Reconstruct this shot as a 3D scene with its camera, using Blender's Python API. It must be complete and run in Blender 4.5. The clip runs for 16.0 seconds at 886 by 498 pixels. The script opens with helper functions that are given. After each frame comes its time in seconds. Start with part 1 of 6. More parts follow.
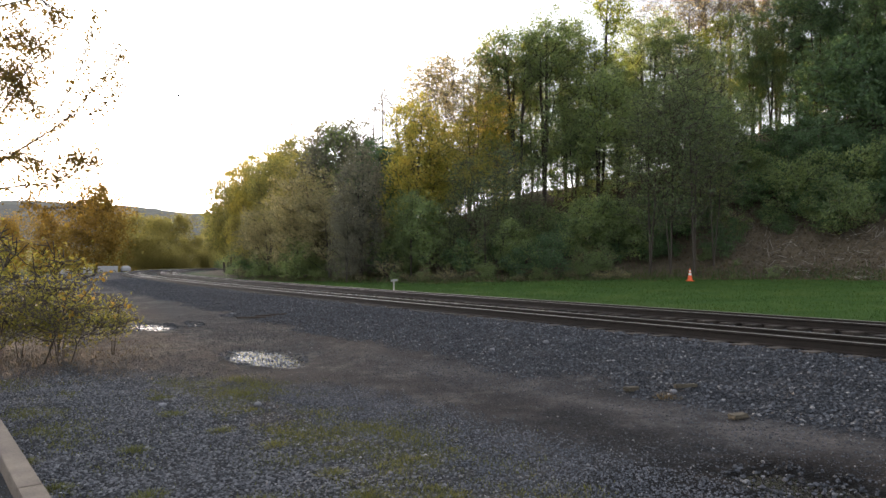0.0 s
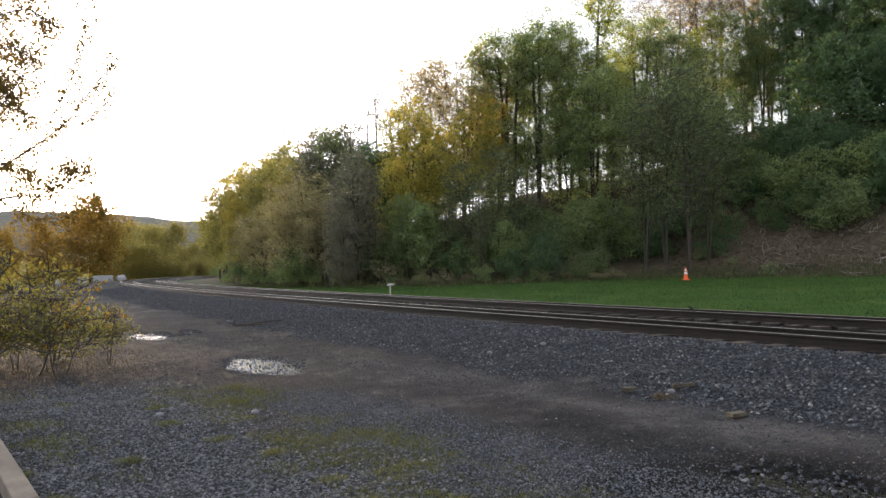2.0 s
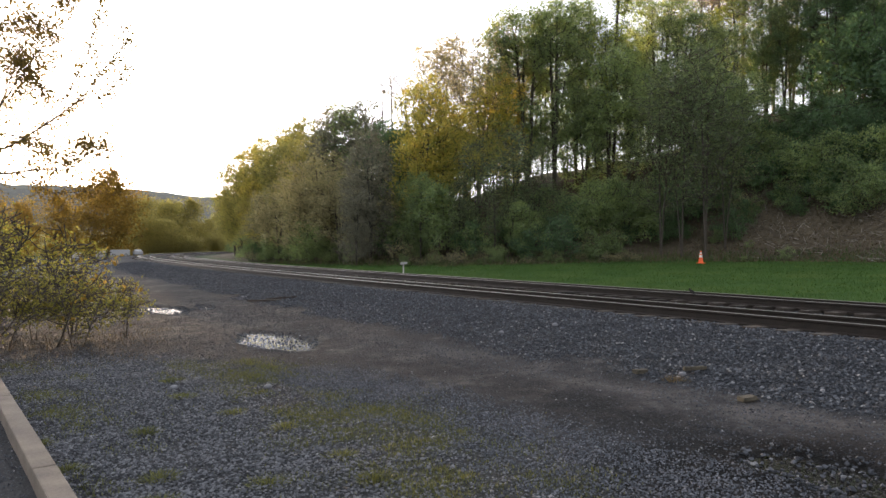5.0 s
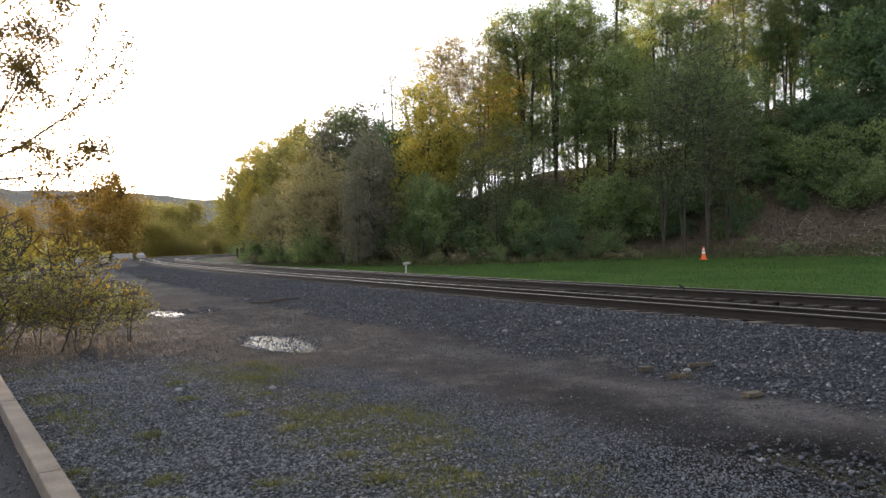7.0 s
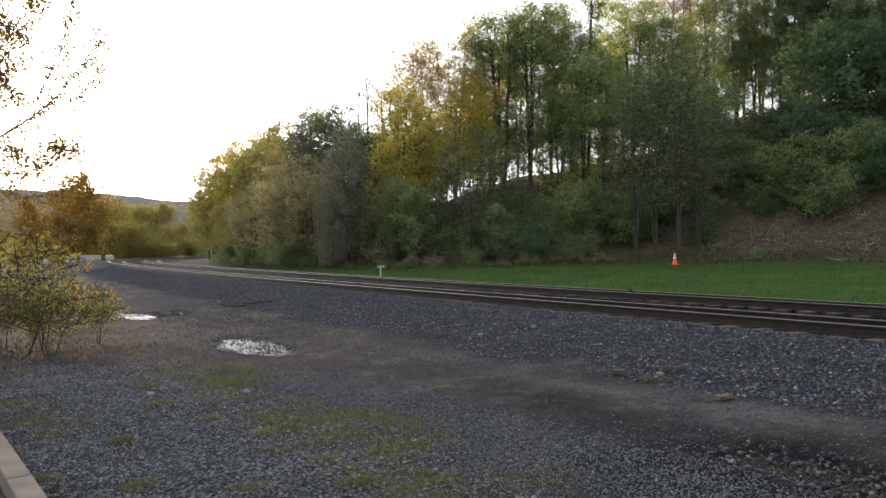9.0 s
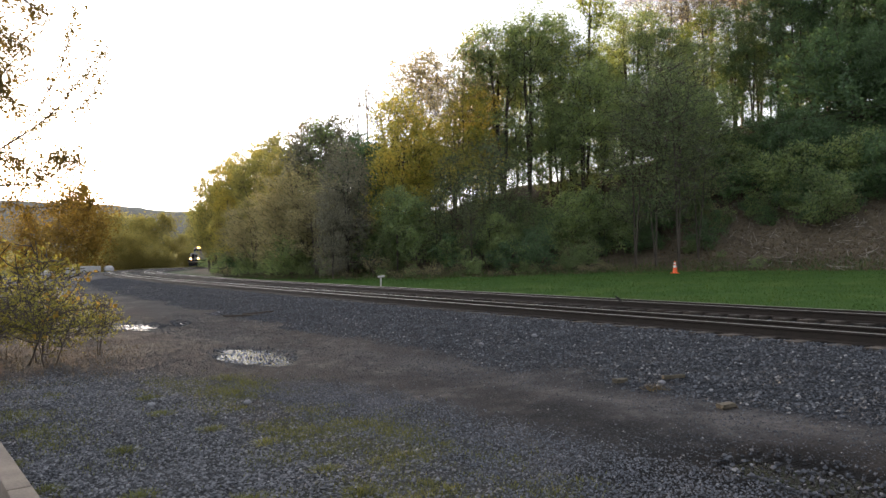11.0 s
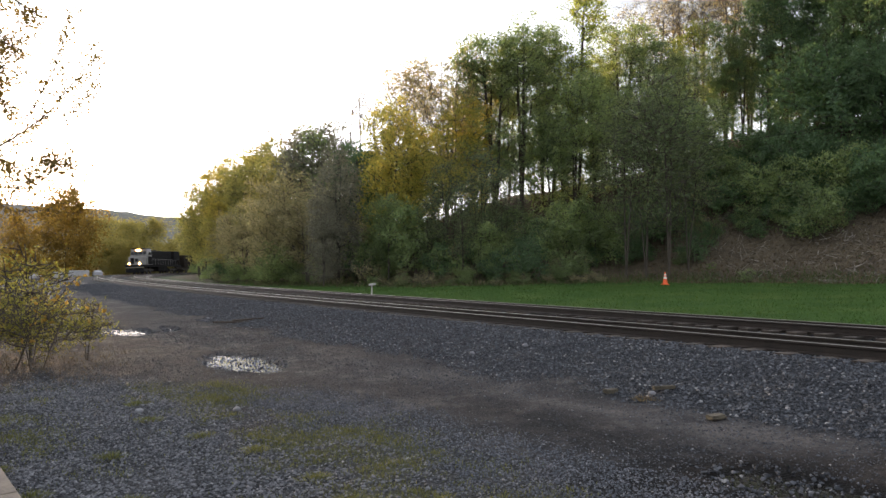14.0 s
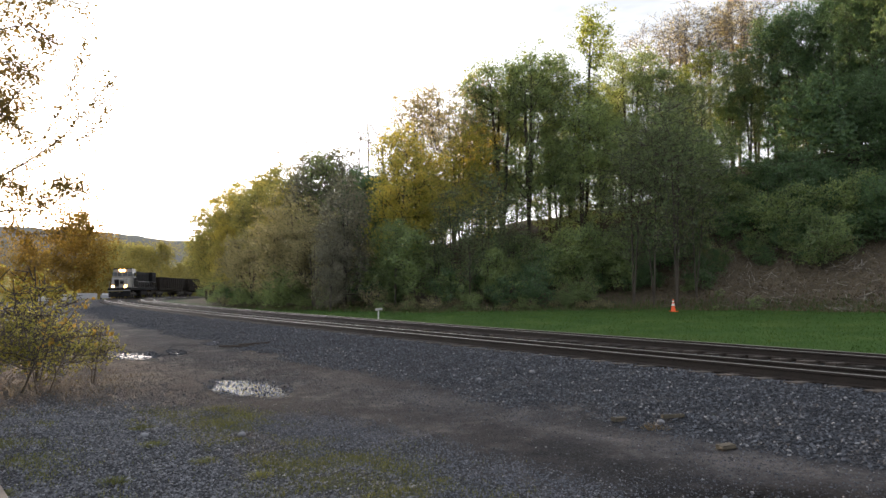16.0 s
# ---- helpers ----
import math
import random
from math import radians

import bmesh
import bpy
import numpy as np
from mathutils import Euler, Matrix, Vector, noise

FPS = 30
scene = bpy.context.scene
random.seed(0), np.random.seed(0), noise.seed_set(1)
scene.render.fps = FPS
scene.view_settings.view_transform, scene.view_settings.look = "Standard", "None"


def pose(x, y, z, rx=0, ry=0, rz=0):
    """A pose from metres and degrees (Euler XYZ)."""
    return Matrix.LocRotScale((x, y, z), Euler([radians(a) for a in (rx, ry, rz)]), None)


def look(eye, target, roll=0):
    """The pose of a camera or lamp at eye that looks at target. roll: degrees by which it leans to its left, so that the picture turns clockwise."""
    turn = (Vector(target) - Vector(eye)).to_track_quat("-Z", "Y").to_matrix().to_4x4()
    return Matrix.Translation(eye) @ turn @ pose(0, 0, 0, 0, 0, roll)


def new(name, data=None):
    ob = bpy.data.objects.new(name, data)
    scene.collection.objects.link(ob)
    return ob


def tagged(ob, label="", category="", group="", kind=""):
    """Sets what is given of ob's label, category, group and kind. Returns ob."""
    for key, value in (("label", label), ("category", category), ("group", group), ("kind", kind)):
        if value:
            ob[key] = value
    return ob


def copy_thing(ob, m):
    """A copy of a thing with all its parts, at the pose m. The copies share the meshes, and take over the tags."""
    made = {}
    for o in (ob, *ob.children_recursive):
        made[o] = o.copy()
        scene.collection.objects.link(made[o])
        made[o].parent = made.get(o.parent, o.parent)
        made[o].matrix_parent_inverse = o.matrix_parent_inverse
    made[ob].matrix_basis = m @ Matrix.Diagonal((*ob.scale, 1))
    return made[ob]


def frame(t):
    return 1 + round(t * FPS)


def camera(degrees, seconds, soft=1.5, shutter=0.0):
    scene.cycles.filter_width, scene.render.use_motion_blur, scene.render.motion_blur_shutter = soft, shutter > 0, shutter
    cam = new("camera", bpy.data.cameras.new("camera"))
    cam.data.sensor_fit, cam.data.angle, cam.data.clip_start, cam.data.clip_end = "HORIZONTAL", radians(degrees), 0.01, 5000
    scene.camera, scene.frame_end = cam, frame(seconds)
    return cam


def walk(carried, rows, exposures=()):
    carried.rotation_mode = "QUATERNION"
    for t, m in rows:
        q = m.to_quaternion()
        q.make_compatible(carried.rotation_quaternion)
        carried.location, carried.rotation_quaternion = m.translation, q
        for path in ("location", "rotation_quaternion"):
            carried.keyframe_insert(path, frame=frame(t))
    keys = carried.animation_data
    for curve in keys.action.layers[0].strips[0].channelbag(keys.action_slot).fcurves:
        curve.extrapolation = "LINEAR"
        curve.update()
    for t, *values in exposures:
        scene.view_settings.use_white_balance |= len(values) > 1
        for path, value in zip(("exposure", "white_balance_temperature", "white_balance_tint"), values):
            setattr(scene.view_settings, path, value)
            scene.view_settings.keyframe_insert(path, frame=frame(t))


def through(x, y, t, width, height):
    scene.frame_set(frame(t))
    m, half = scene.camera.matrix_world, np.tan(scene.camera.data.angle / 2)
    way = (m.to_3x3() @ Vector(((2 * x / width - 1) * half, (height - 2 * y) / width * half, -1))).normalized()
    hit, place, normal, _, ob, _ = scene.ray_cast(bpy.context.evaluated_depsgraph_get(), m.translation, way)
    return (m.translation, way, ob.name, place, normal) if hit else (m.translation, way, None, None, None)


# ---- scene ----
cam = camera(67.0, 16.0)
PATH = [
    (0.0, pose(0.000, -0.000, 1.700, 91.161, -0.000, -0.000)),
    (0.5, pose(0.018, -0.002, 1.699, 91.031, 0.171, -0.224)),
    (1.0, pose(0.006, 0.005, 1.707, 91.154, 1.163, -0.566)),
    (1.5, pose(-0.003, 0.022, 1.708, 91.240, 1.353, -0.294)),
    (2.0, pose(0.006, 0.009, 1.707, 91.437, 1.038, -0.323)),
    (2.5, pose(0.006, 0.005, 1.705, 91.460, 0.837, -0.153)),
    (3.0, pose(0.006, -0.005, 1.707, 91.273, 0.875, 0.622)),
    (3.5, pose(0.007, -0.007, 1.698, 90.716, 0.693, 0.426)),
    (4.0, pose(0.019, 0.007, 1.706, 90.128, 0.422, 0.552)),
    (6.5, pose(0.016, 0.019, 1.695, 89.568, 0.249, 1.091)),
    (7.0, pose(0.011, 0.025, 1.699, 89.666, 0.909, 1.024)),
    (7.5, pose(0.005, 0.022, 1.697, 89.934, 1.587, 0.682)),
    (8.0, pose(0.007, 0.017, 1.703, 89.923, 0.828, -0.154)),
    (8.5, pose(-0.007, 0.002, 1.702, 89.932, 0.402, -1.076)),
    (11.0, pose(-0.033, -0.001, 1.694, 90.770, 0.739, -1.188)),
    (11.5, pose(-0.036, -0.005, 1.693, 91.243, 0.339, -1.510)),
    (12.0, pose(-0.036, -0.021, 1.691, 91.310, 0.356, -1.738)),
    (12.5, pose(-0.034, -0.016, 1.693, 91.312, 0.338, -1.621)),
    (13.0, pose(-0.040, -0.016, 1.692, 91.418, -0.013, -1.532)),
    (13.5, pose(-0.047, -0.020, 1.690, 91.444, 0.160, -1.662)),
    (14.0, pose(-0.049, -0.006, 1.690, 91.511, 0.044, -1.955)),
    (14.5, pose(-0.052, -0.007, 1.695, 92.047, -0.174, -1.602)),
    (15.0, pose(-0.052, -0.005, 1.695, 92.777, -0.046, -1.576)),
    (15.5, pose(-0.052, -0.013, 1.691, 93.317, -0.385, -1.328)),
    (16.0, pose(-0.055, -0.013, 1.692, 93.669, -0.343, -1.380)),
]
walk(cam, PATH, exposures=[(0.0, 1.58), (16.0, 1.58)])

# ------------------------------------------------------------ light
CLOUD = 15.0                         # the thin cloud's own brightness
SUN_AZ, SUN_EL = -32.2, 4.45          # degrees to the right of +y, and above the level
world = bpy.data.worlds.new("evening_sky")
scene.world = world
world.use_nodes = True
wn, wl = world.node_tree.nodes, world.node_tree.links
wn.clear()
sky = wn.new("ShaderNodeTexSky")
sky.sky_type = "NISHITA"
sky.sun_disc = False
sky.sun_elevation, sky.sun_rotation = radians(SUN_EL), radians(SUN_AZ)
sky.air_density, sky.dust_density, sky.ozone_density = 1.0, 2.5, 1.0
geo = wn.new("ShaderNodeTexCoord")
# thin high cloud: white towards the sun's side, grey streaks higher up
stretch = wn.new("ShaderNodeMapping")
stretch.inputs["Scale"].default_value = (1.2, 1.2, 5.0)
stretch.inputs["Rotation"].default_value = (0.15, 0.25, 0.6)
streak = wn.new("ShaderNodeTexNoise")
streak.inputs["Scale"].default_value, streak.inputs["Detail"].default_value = 1.7, 5.0
streak.inputs["Roughness"].default_value = 0.55
ramp = wn.new("ShaderNodeMapRange")
ramp.inputs["From Min"].default_value, ramp.inputs["From Max"].default_value = 0.38, 0.64
ramp.inputs["To Min"].default_value, ramp.inputs["To Max"].default_value = 0.55, 1.4
veil = wn.new("ShaderNodeMix")
veil.data_type, veil.blend_type = "RGBA", "MULTIPLY"
veil.inputs["Factor"].default_value = 1.0
veil.inputs["B"].default_value = (CLOUD * 0.97, CLOUD * 0.985, CLOUD * 1.05, 1)
both = wn.new("ShaderNodeMix")
both.data_type, both.blend_type = "RGBA", "ADD"
both.inputs["Factor"].default_value = 0.4
shine = wn.new("ShaderNodeBackground")
shine.inputs["Strength"].default_value = 0.08
out = wn.new("ShaderNodeOutputWorld")
wl.new(geo.outputs["Generated"], stretch.inputs["Vector"])
wl.new(stretch.outputs["Vector"], streak.inputs["Vector"])
wl.new(streak.outputs["Fac"], ramp.inputs["Value"])
toward = wn.new("ShaderNodeVectorMath")
toward.operation = "DOT_PRODUCT"
toward.inputs[1].default_value = (math.sin(radians(SUN_AZ)) * math.cos(radians(SUN_EL)), math.cos(radians(SUN_AZ)) * math.cos(radians(SUN_EL)), math.sin(radians(SUN_EL)))
lobe = wn.new("ShaderNodeMapRange")
lobe.interpolation_type = "SMOOTHSTEP"
lobe.inputs["From Min"].default_value, lobe.inputs["From Max"].default_value = 0.7, 1.0
lobe.inputs["To Min"].default_value, lobe.inputs["To Max"].default_value = 0.31, 1.8
thick = wn.new("ShaderNodeMath")
thick.operation = "MULTIPLY"
wl.new(geo.outputs["Generated"], toward.inputs[0])
wl.new(toward.outputs["Value"], lobe.inputs["Value"])
wl.new(ramp.outputs["Result"], thick.inputs[0])
wl.new(lobe.outputs["Result"], thick.inputs[1])
wl.new(thick.outputs["Value"], veil.inputs["A"])
wl.new(veil.outputs["Result"], both.inputs["A"])
wl.new(sky.outputs["Color"], both.inputs["B"])
wl.new(both.outputs["Result"], shine.inputs["Color"])
wl.new(shine.outputs["Background"], out.inputs["Surface"])

sun = new("sun", bpy.data.lights.new("sun", "SUN"))
sun.data.energy, sun.data.angle, sun.data.color = 5.0, radians(0.8), (1.0, 0.66, 0.34)
sd = Vector((math.sin(radians(SUN_AZ)) * math.cos(radians(SUN_EL)), math.cos(radians(SUN_AZ)) * math.cos(radians(SUN_EL)), math.sin(radians(SUN_EL))))
sun.matrix_world = look(sd * 300, (0, 0, 0))

# ------------------------------------------------------------ small helpers
RNG = np.random.default_rng(7)


def part(name, mesh, material, parent=None, label=""):
    """One mesh object, from a bmesh or a mesh, under a thing or a part."""
    if isinstance(mesh, bmesh.types.BMesh):
        data = bpy.data.meshes.new(name)
        mesh.to_mesh(data)
        mesh.free()
    else:
        data = mesh
    if material and not data.materials:
        data.materials.append(material)
    ob = new(name, data)
    if parent:
        ob.parent = parent
    return tagged(ob, label)


def empty(name, x=0, y=0, z=0, rz=0):
    ob = new(name)
    ob.empty_display_size = 0.2
    ob.matrix_basis = pose(x, y, z, 0, 0, rz)
    return ob


def mesh_of(name, verts, faces, smooth=False):
    """A mesh from arrays: faces all of one corner count."""
    verts, faces = np.asarray(verts, np.float32), np.asarray(faces, np.int32)
    me = bpy.data.meshes.new(name)
    n, k = faces.shape
    me.vertices.add(len(verts))
    me.vertices.foreach_set("co", verts.ravel())
    me.loops.add(n * k)
    me.loops.foreach_set("vertex_index", faces.ravel())
    me.polygons.add(n)
    me.polygons.foreach_set("loop_start", np.arange(0, n * k, k, dtype=np.int32))
    me.polygons.foreach_set("use_smooth", np.full(n, smooth))
    me.update(calc_edges=True)
    return me


def box(bm, x, y, z, sx, sy, sz, bevel=0.0, turn=None):
    """A box of that size round a centre, in a bmesh."""
    m = Matrix.Translation((x, y, z)) @ (turn or Matrix()) @ Matrix.Diagonal((sx, sy, sz, 1))
    made = bmesh.ops.create_cube(bm, size=1, matrix=m)
    if bevel:
        edges = {e for v in made["verts"] for e in v.link_edges}
        bmesh.ops.bevel(bm, geom=list(edges), offset=bevel, segments=2, affect="EDGES", profile=0.6)
    return bm


def rod(bm, a, b, r0, r1=None, sides=8):
    """A round bar from a to b."""
    a, b = Vector(a), Vector(b)
    d = b - a
    m = Matrix.Translation((a + b) / 2) @ d.to_track_quat("Z", "Y").to_matrix().to_4x4()
    bmesh.ops.create_cone(bm, cap_ends=True, segments=sides, radius1=r0, radius2=r0 if r1 is None else r1, depth=d.length, matrix=m)
    return bm


# ------------------------------------------------------------ materials
def mat(name):
    m = bpy.data.materials.new(name)
    m.use_nodes = True
    nt = m.node_tree
    return m, nt.nodes, nt.links, nt.nodes["Principled BSDF"]


def noise_node(n, scale, detail=4.0, rough=0.6, vec=None, links=None):
    t = n.new("ShaderNodeTexNoise")
    t.inputs["Scale"].default_value, t.inputs["Detail"].default_value, t.inputs["Roughness"].default_value = scale, detail, rough
    if vec:
        links.new(vec, t.inputs["Vector"])
    return t.outputs["Fac"]


def colour_ramp(n, links, value, stops):
    r = n.new("ShaderNodeValToRGB")
    while len(r.color_ramp.elements) < len(stops):
        r.color_ramp.elements.new(0.5)
    for e, (p, c) in zip(r.color_ramp.elements, stops):
        e.position, e.color = p, (*c, 1)
    links.new(value, r.inputs["Fac"])
    return r.outputs["Color"]


def mix(n, links, fac, a, b, blend="MIX"):
    m = n.new("ShaderNodeMix")
    m.data_type, m.blend_type = "RGBA", blend
    for socket, value in (("Factor", fac), ("A", a), ("B", b)):
        if isinstance(value, (int, float)):
            m.inputs[socket].default_value = value
        elif isinstance(value, tuple):
            m.inputs[socket].default_value = (*value, 1)
        else:
            links.new(value, m.inputs[socket])
    return m.outputs["Result"]


def math_node(n, links, op, a, b=0.0, clamp=False):
    m = n.new("ShaderNodeMath")
    m.operation, m.use_clamp = op, clamp
    for i, value in enumerate((a, b)):
        if isinstance(value, (int, float)):
            m.inputs[i].default_value = value
        else:
            links.new(value, m.inputs[i])
    return m.outputs["Value"]


def bump(n, links, bsdf, height, strength, distance):
    b = n.new("ShaderNodeBump")
    b.inputs["Strength"].default_value, b.inputs["Distance"].default_value = strength, distance
    links.new(height, b.inputs["Height"])
    links.new(b.outputs["Normal"], bsdf.inputs["Normal"])


def rough_surface(name, dark, light, scale, rough=0.85, metal=0.0, relief=0.4, grain=8.0, distance=0.01, spread=0.0):
    """A worn surface: two scales of colour, fine relief; spread varies single pieces."""
    m, n, l, b = mat(name)
    where = n.new("ShaderNodeTexCoord").outputs["Object"]
    big = noise_node(n, scale, 5, 0.6, where, l)
    fine = noise_node(n, scale * grain, 4, 0.65, where, l)
    both = math_node(n, l, "ADD", math_node(n, l, "MULTIPLY", big, 0.6), math_node(n, l, "MULTIPLY", fine, 0.4))
    if spread:
        info = n.new("ShaderNodeObjectInfo").outputs["Random"]
        both = math_node(n, l, "ADD", both, math_node(n, l, "MULTIPLY", math_node(n, l, "SUBTRACT", info, 0.5), spread))
    l.new(colour_ramp(n, l, both, [(0.32, dark), (0.68, light)]), b.inputs["Base Color"])
    b.inputs["Roughness"].default_value, b.inputs["Metallic"].default_value = rough, metal
    bump(n, l, b, fine, relief, distance)
    return m


def island_surface(name, stops, rough=0.8, fine=60.0, shine=0.0):
    """For heaps of small pieces: each takes its own tone."""
    m, n, l, b = mat(name)
    isle = n.new("ShaderNodeNewGeometry").outputs["Random Per Island"]
    tone = colour_ramp(n, l, isle, stops)
    grit = noise_node(n, fine, 3, 0.7, n.new("ShaderNodeTexCoord").outputs["Object"], l)
    l.new(mix(n, l, 0.5, tone, colour_ramp(n, l, grit, [(0.3, (0.35, 0.35, 0.35)), (0.7, (1, 1, 1))]), "MULTIPLY"), b.inputs["Base Color"])
    b.inputs["Roughness"].default_value = rough
    b.inputs["Specular IOR Level"].default_value = 0.3 + shine
    return m


def leaf_material(name, stops, through=0.45, vary=0.25):
    """Thin leaves: tone by leaf and by tree, light comes through them."""
    m, n, l, b = mat(name)
    isle = n.new("ShaderNodeNewGeometry").outputs["Random Per Island"]
    tree = n.new("ShaderNodeObjectInfo").outputs["Random"]
    clump = noise_node(n, 0.35, 3, 0.6, n.new("ShaderNodeTexCoord").outputs["Object"], l)
    v = math_node(n, l, "ADD", math_node(n, l, "MULTIPLY", isle, 0.45), math_node(n, l, "MULTIPLY", clump, 0.8))
    v = math_node(n, l, "ADD", math_node(n, l, "SUBTRACT", v, 0.13), math_node(n, l, "MULTIPLY", math_node(n, l, "SUBTRACT", tree, 0.5), vary), True)
    tone = colour_ramp(n, l, v, stops)
    l.new(tone, b.inputs["Base Color"])
    b.inputs["Roughness"].default_value, b.inputs["Specular IOR Level"].default_value = 0.55, 0.25
    t = n.new("ShaderNodeBsdfTranslucent")
    l.new(mix(n, l, 1.0, tone, (1.15, 1.1, 0.72), "MULTIPLY"), t.inputs["Color"])
    s = n.new("ShaderNodeMixShader")
    s.inputs["Fac"].default_value = through
    l.new(b.outputs["BSDF"], s.inputs[1])
    l.new(t.outputs["BSDF"], s.inputs[2])
    l.new(s.outputs["Shader"], n["Material Output"].inputs["Surface"])
    return m


GREEN = leaf_material("green_spring_leaves", [(0.1, (0.13, 0.18, 0.1)), (0.5, (0.22, 0.295, 0.145)), (0.9, (0.36, 0.43, 0.18))], 0.55)
DEEP = leaf_material("deep_green_leaves", [(0.1, (0.075, 0.125, 0.075)), (0.5, (0.125, 0.205, 0.115)), (0.9, (0.2, 0.3, 0.14))], 0.55)
MURK = leaf_material("grey_green_leaves", [(0.1, (0.1, 0.14, 0.08)), (0.5, (0.17, 0.22, 0.12)), (0.9, (0.26, 0.31, 0.15))], 0.5)
OLIVE = leaf_material("warm_olive_leaves", [(0.1, (0.204, 0.216, 0.096)), (0.45, (0.36, 0.348, 0.132)), (0.9, (0.6, 0.48, 0.156))], 0.55)
IVY = leaf_material("dull_creeper_leaves", [(0.1, (0.156, 0.156, 0.126)), (0.5, (0.24, 0.234, 0.186)), (0.9, (0.336, 0.312, 0.24))], 0.4)
TWIGLEAF = leaf_material("dark_amber_twig_leaves", [(0.1, (0.1, 0.075, 0.025)), (0.5, (0.21, 0.15, 0.038)), (0.9, (0.36, 0.24, 0.05))], 0.5)
LIME = leaf_material("lime_green_leaves", [(0.1, (0.16, 0.21, 0.06)), (0.5, (0.28, 0.34, 0.085)), (0.9, (0.42, 0.44, 0.1))], 0.55)
GOLD = leaf_material("golden_young_leaves", [(0.1, (0.204, 0.264, 0.084)), (0.45, (0.432, 0.408, 0.108)), (0.9, (0.744, 0.54, 0.12))], 0.55)
PINK = leaf_material("pale_russet_leaves", [(0.1, (0.3, 0.276, 0.168)), (0.5, (0.48, 0.42, 0.252)), (0.9, (0.648, 0.54, 0.336))], 0.55)
UMBER = leaf_material("brown_budding_leaves", [(0.1, (0.204, 0.198, 0.132)), (0.5, (0.36, 0.33, 0.204)), (0.9, (0.504, 0.432, 0.264))], 0.55)
HAZE = leaf_material("yellow_hazy_leaves", [(0.1, (0.2, 0.19, 0.075)), (0.5, (0.34, 0.3, 0.11)), (0.9, (0.45, 0.38, 0.14))], 0.5)
BUSH = leaf_material("yellow_green_backlit_leaves", [(0.1, (0.14, 0.15, 0.045)), (0.5, (0.26, 0.25, 0.07)), (0.9, (0.4, 0.34, 0.09))], 0.6)
AMBER = leaf_material("amber_backlit_leaves", [(0.1, (0.16, 0.115, 0.035)), (0.5, (0.31, 0.21, 0.055)), (0.9, (0.46, 0.3, 0.075))], 0.6)
BARK = rough_surface("grey_brown_bark", (0.025, 0.02, 0.016), (0.1, 0.082, 0.065), 2.0, 0.9, relief=0.6, distance=0.02)
PALE_BARK = rough_surface("pale_grey_bark", (0.09, 0.075, 0.062), (0.2, 0.175, 0.15), 2.0, 0.9, relief=0.5, distance=0.02)

# ------------------------------------------------------------ the railway's line
# heading (degrees left of +y) by metres along the near rail
LINE_S = np.array([-200, -70, 0, 20, 45, 65, 80, 95, 110, 130, 150, 180, 220, 300, 420.0])
LINE_TURN = np.array([38, 38, 36.5, 35, 32.5, 30, 27, 21, 14, 4, -7, -24, -45, -80, -95.0])
along = np.arange(-200, 420.01, 0.25)
turn_at = np.radians(np.interp(along, LINE_S, LINE_TURN))
line_x, line_y = np.cumsum(-np.sin(turn_at)) * 0.25, np.cumsum(np.cos(turn_at)) * 0.25
zero = int(np.argmin(abs(along)))
line_x, line_y = line_x - line_x[zero] + 6.66, line_y - line_y[zero] + 9.55
RAIL_Z = 0.50


def on_line(s, side=0.0):
    """Place and heading (radians left of +y) at s metres, side metres beyond the near rail."""
    h = np.interp(s, along, turn_at)
    return np.interp(s, along, line_x) + side * np.cos(h), np.interp(s, along, line_y) + side * np.sin(h), h


def line_offset(x, y):
    """Metres beyond the near rail (negative: on the road's side), and metres along."""
    x, y = np.asarray(x, float).ravel(), np.asarray(y, float).ravel()
    off, where = np.empty(len(x)), np.empty(len(x))
    px, py, step = line_x[::4], line_y[::4], along[::4]
    nx, ny = np.cos(turn_at[::4]), np.sin(turn_at[::4])
    for a in range(0, len(x), 4000):
        dx, dy = x[a:a + 4000, None] - px, y[a:a + 4000, None] - py
        k = np.argmin(dx * dx + dy * dy, 1)
        r = np.arange(len(k))
        off[a:a + 4000] = dx[r, k] * nx[k] + dy[r, k] * ny[k]
        far = np.hypot(dx[r, k], dy[r, k])
        off[a:a + 4000] = np.where(far > 30, np.sign(off[a:a + 4000]) * far, off[a:a + 4000])
        where[a:a + 4000] = step[k] + dx[r, k] * -ny[k] + dy[r, k] * nx[k]
    return off, where


def wave(x, y, size, seed=0.0):
    """Smooth, cheap unevenness between -1 and 1."""
    x, y = np.asarray(x) / size, np.asarray(y) / size
    return (np.sin(x * 2.1 + 1.3 * np.sin(y * 1.7 + seed) + seed) + np.sin(y * 2.6 + 1.1 * np.sin(x * 2.3 - seed) + 2.2 * seed)
            + 0.6 * np.sin((x + y) * 4.3 + seed * 3.1) + 0.5 * np.sin((x - 1.4 * y) * 5.9 + seed)) / 3.1


def step01(v, a, b):
    u = np.clip((np.asarray(v, float) - a) / (b - a), 0, 1)
    return u * u * (3 - 2 * u)


PUDDLES = [(-3.25, 12.2, 1.3, 0.62, -56), (-7.85, 18.1, 1.15, 0.6, -52), (-6.95, 18.75, 0.75, 0.22, -60), (2.95, 4.95, 0.85, 0.42, -52)]


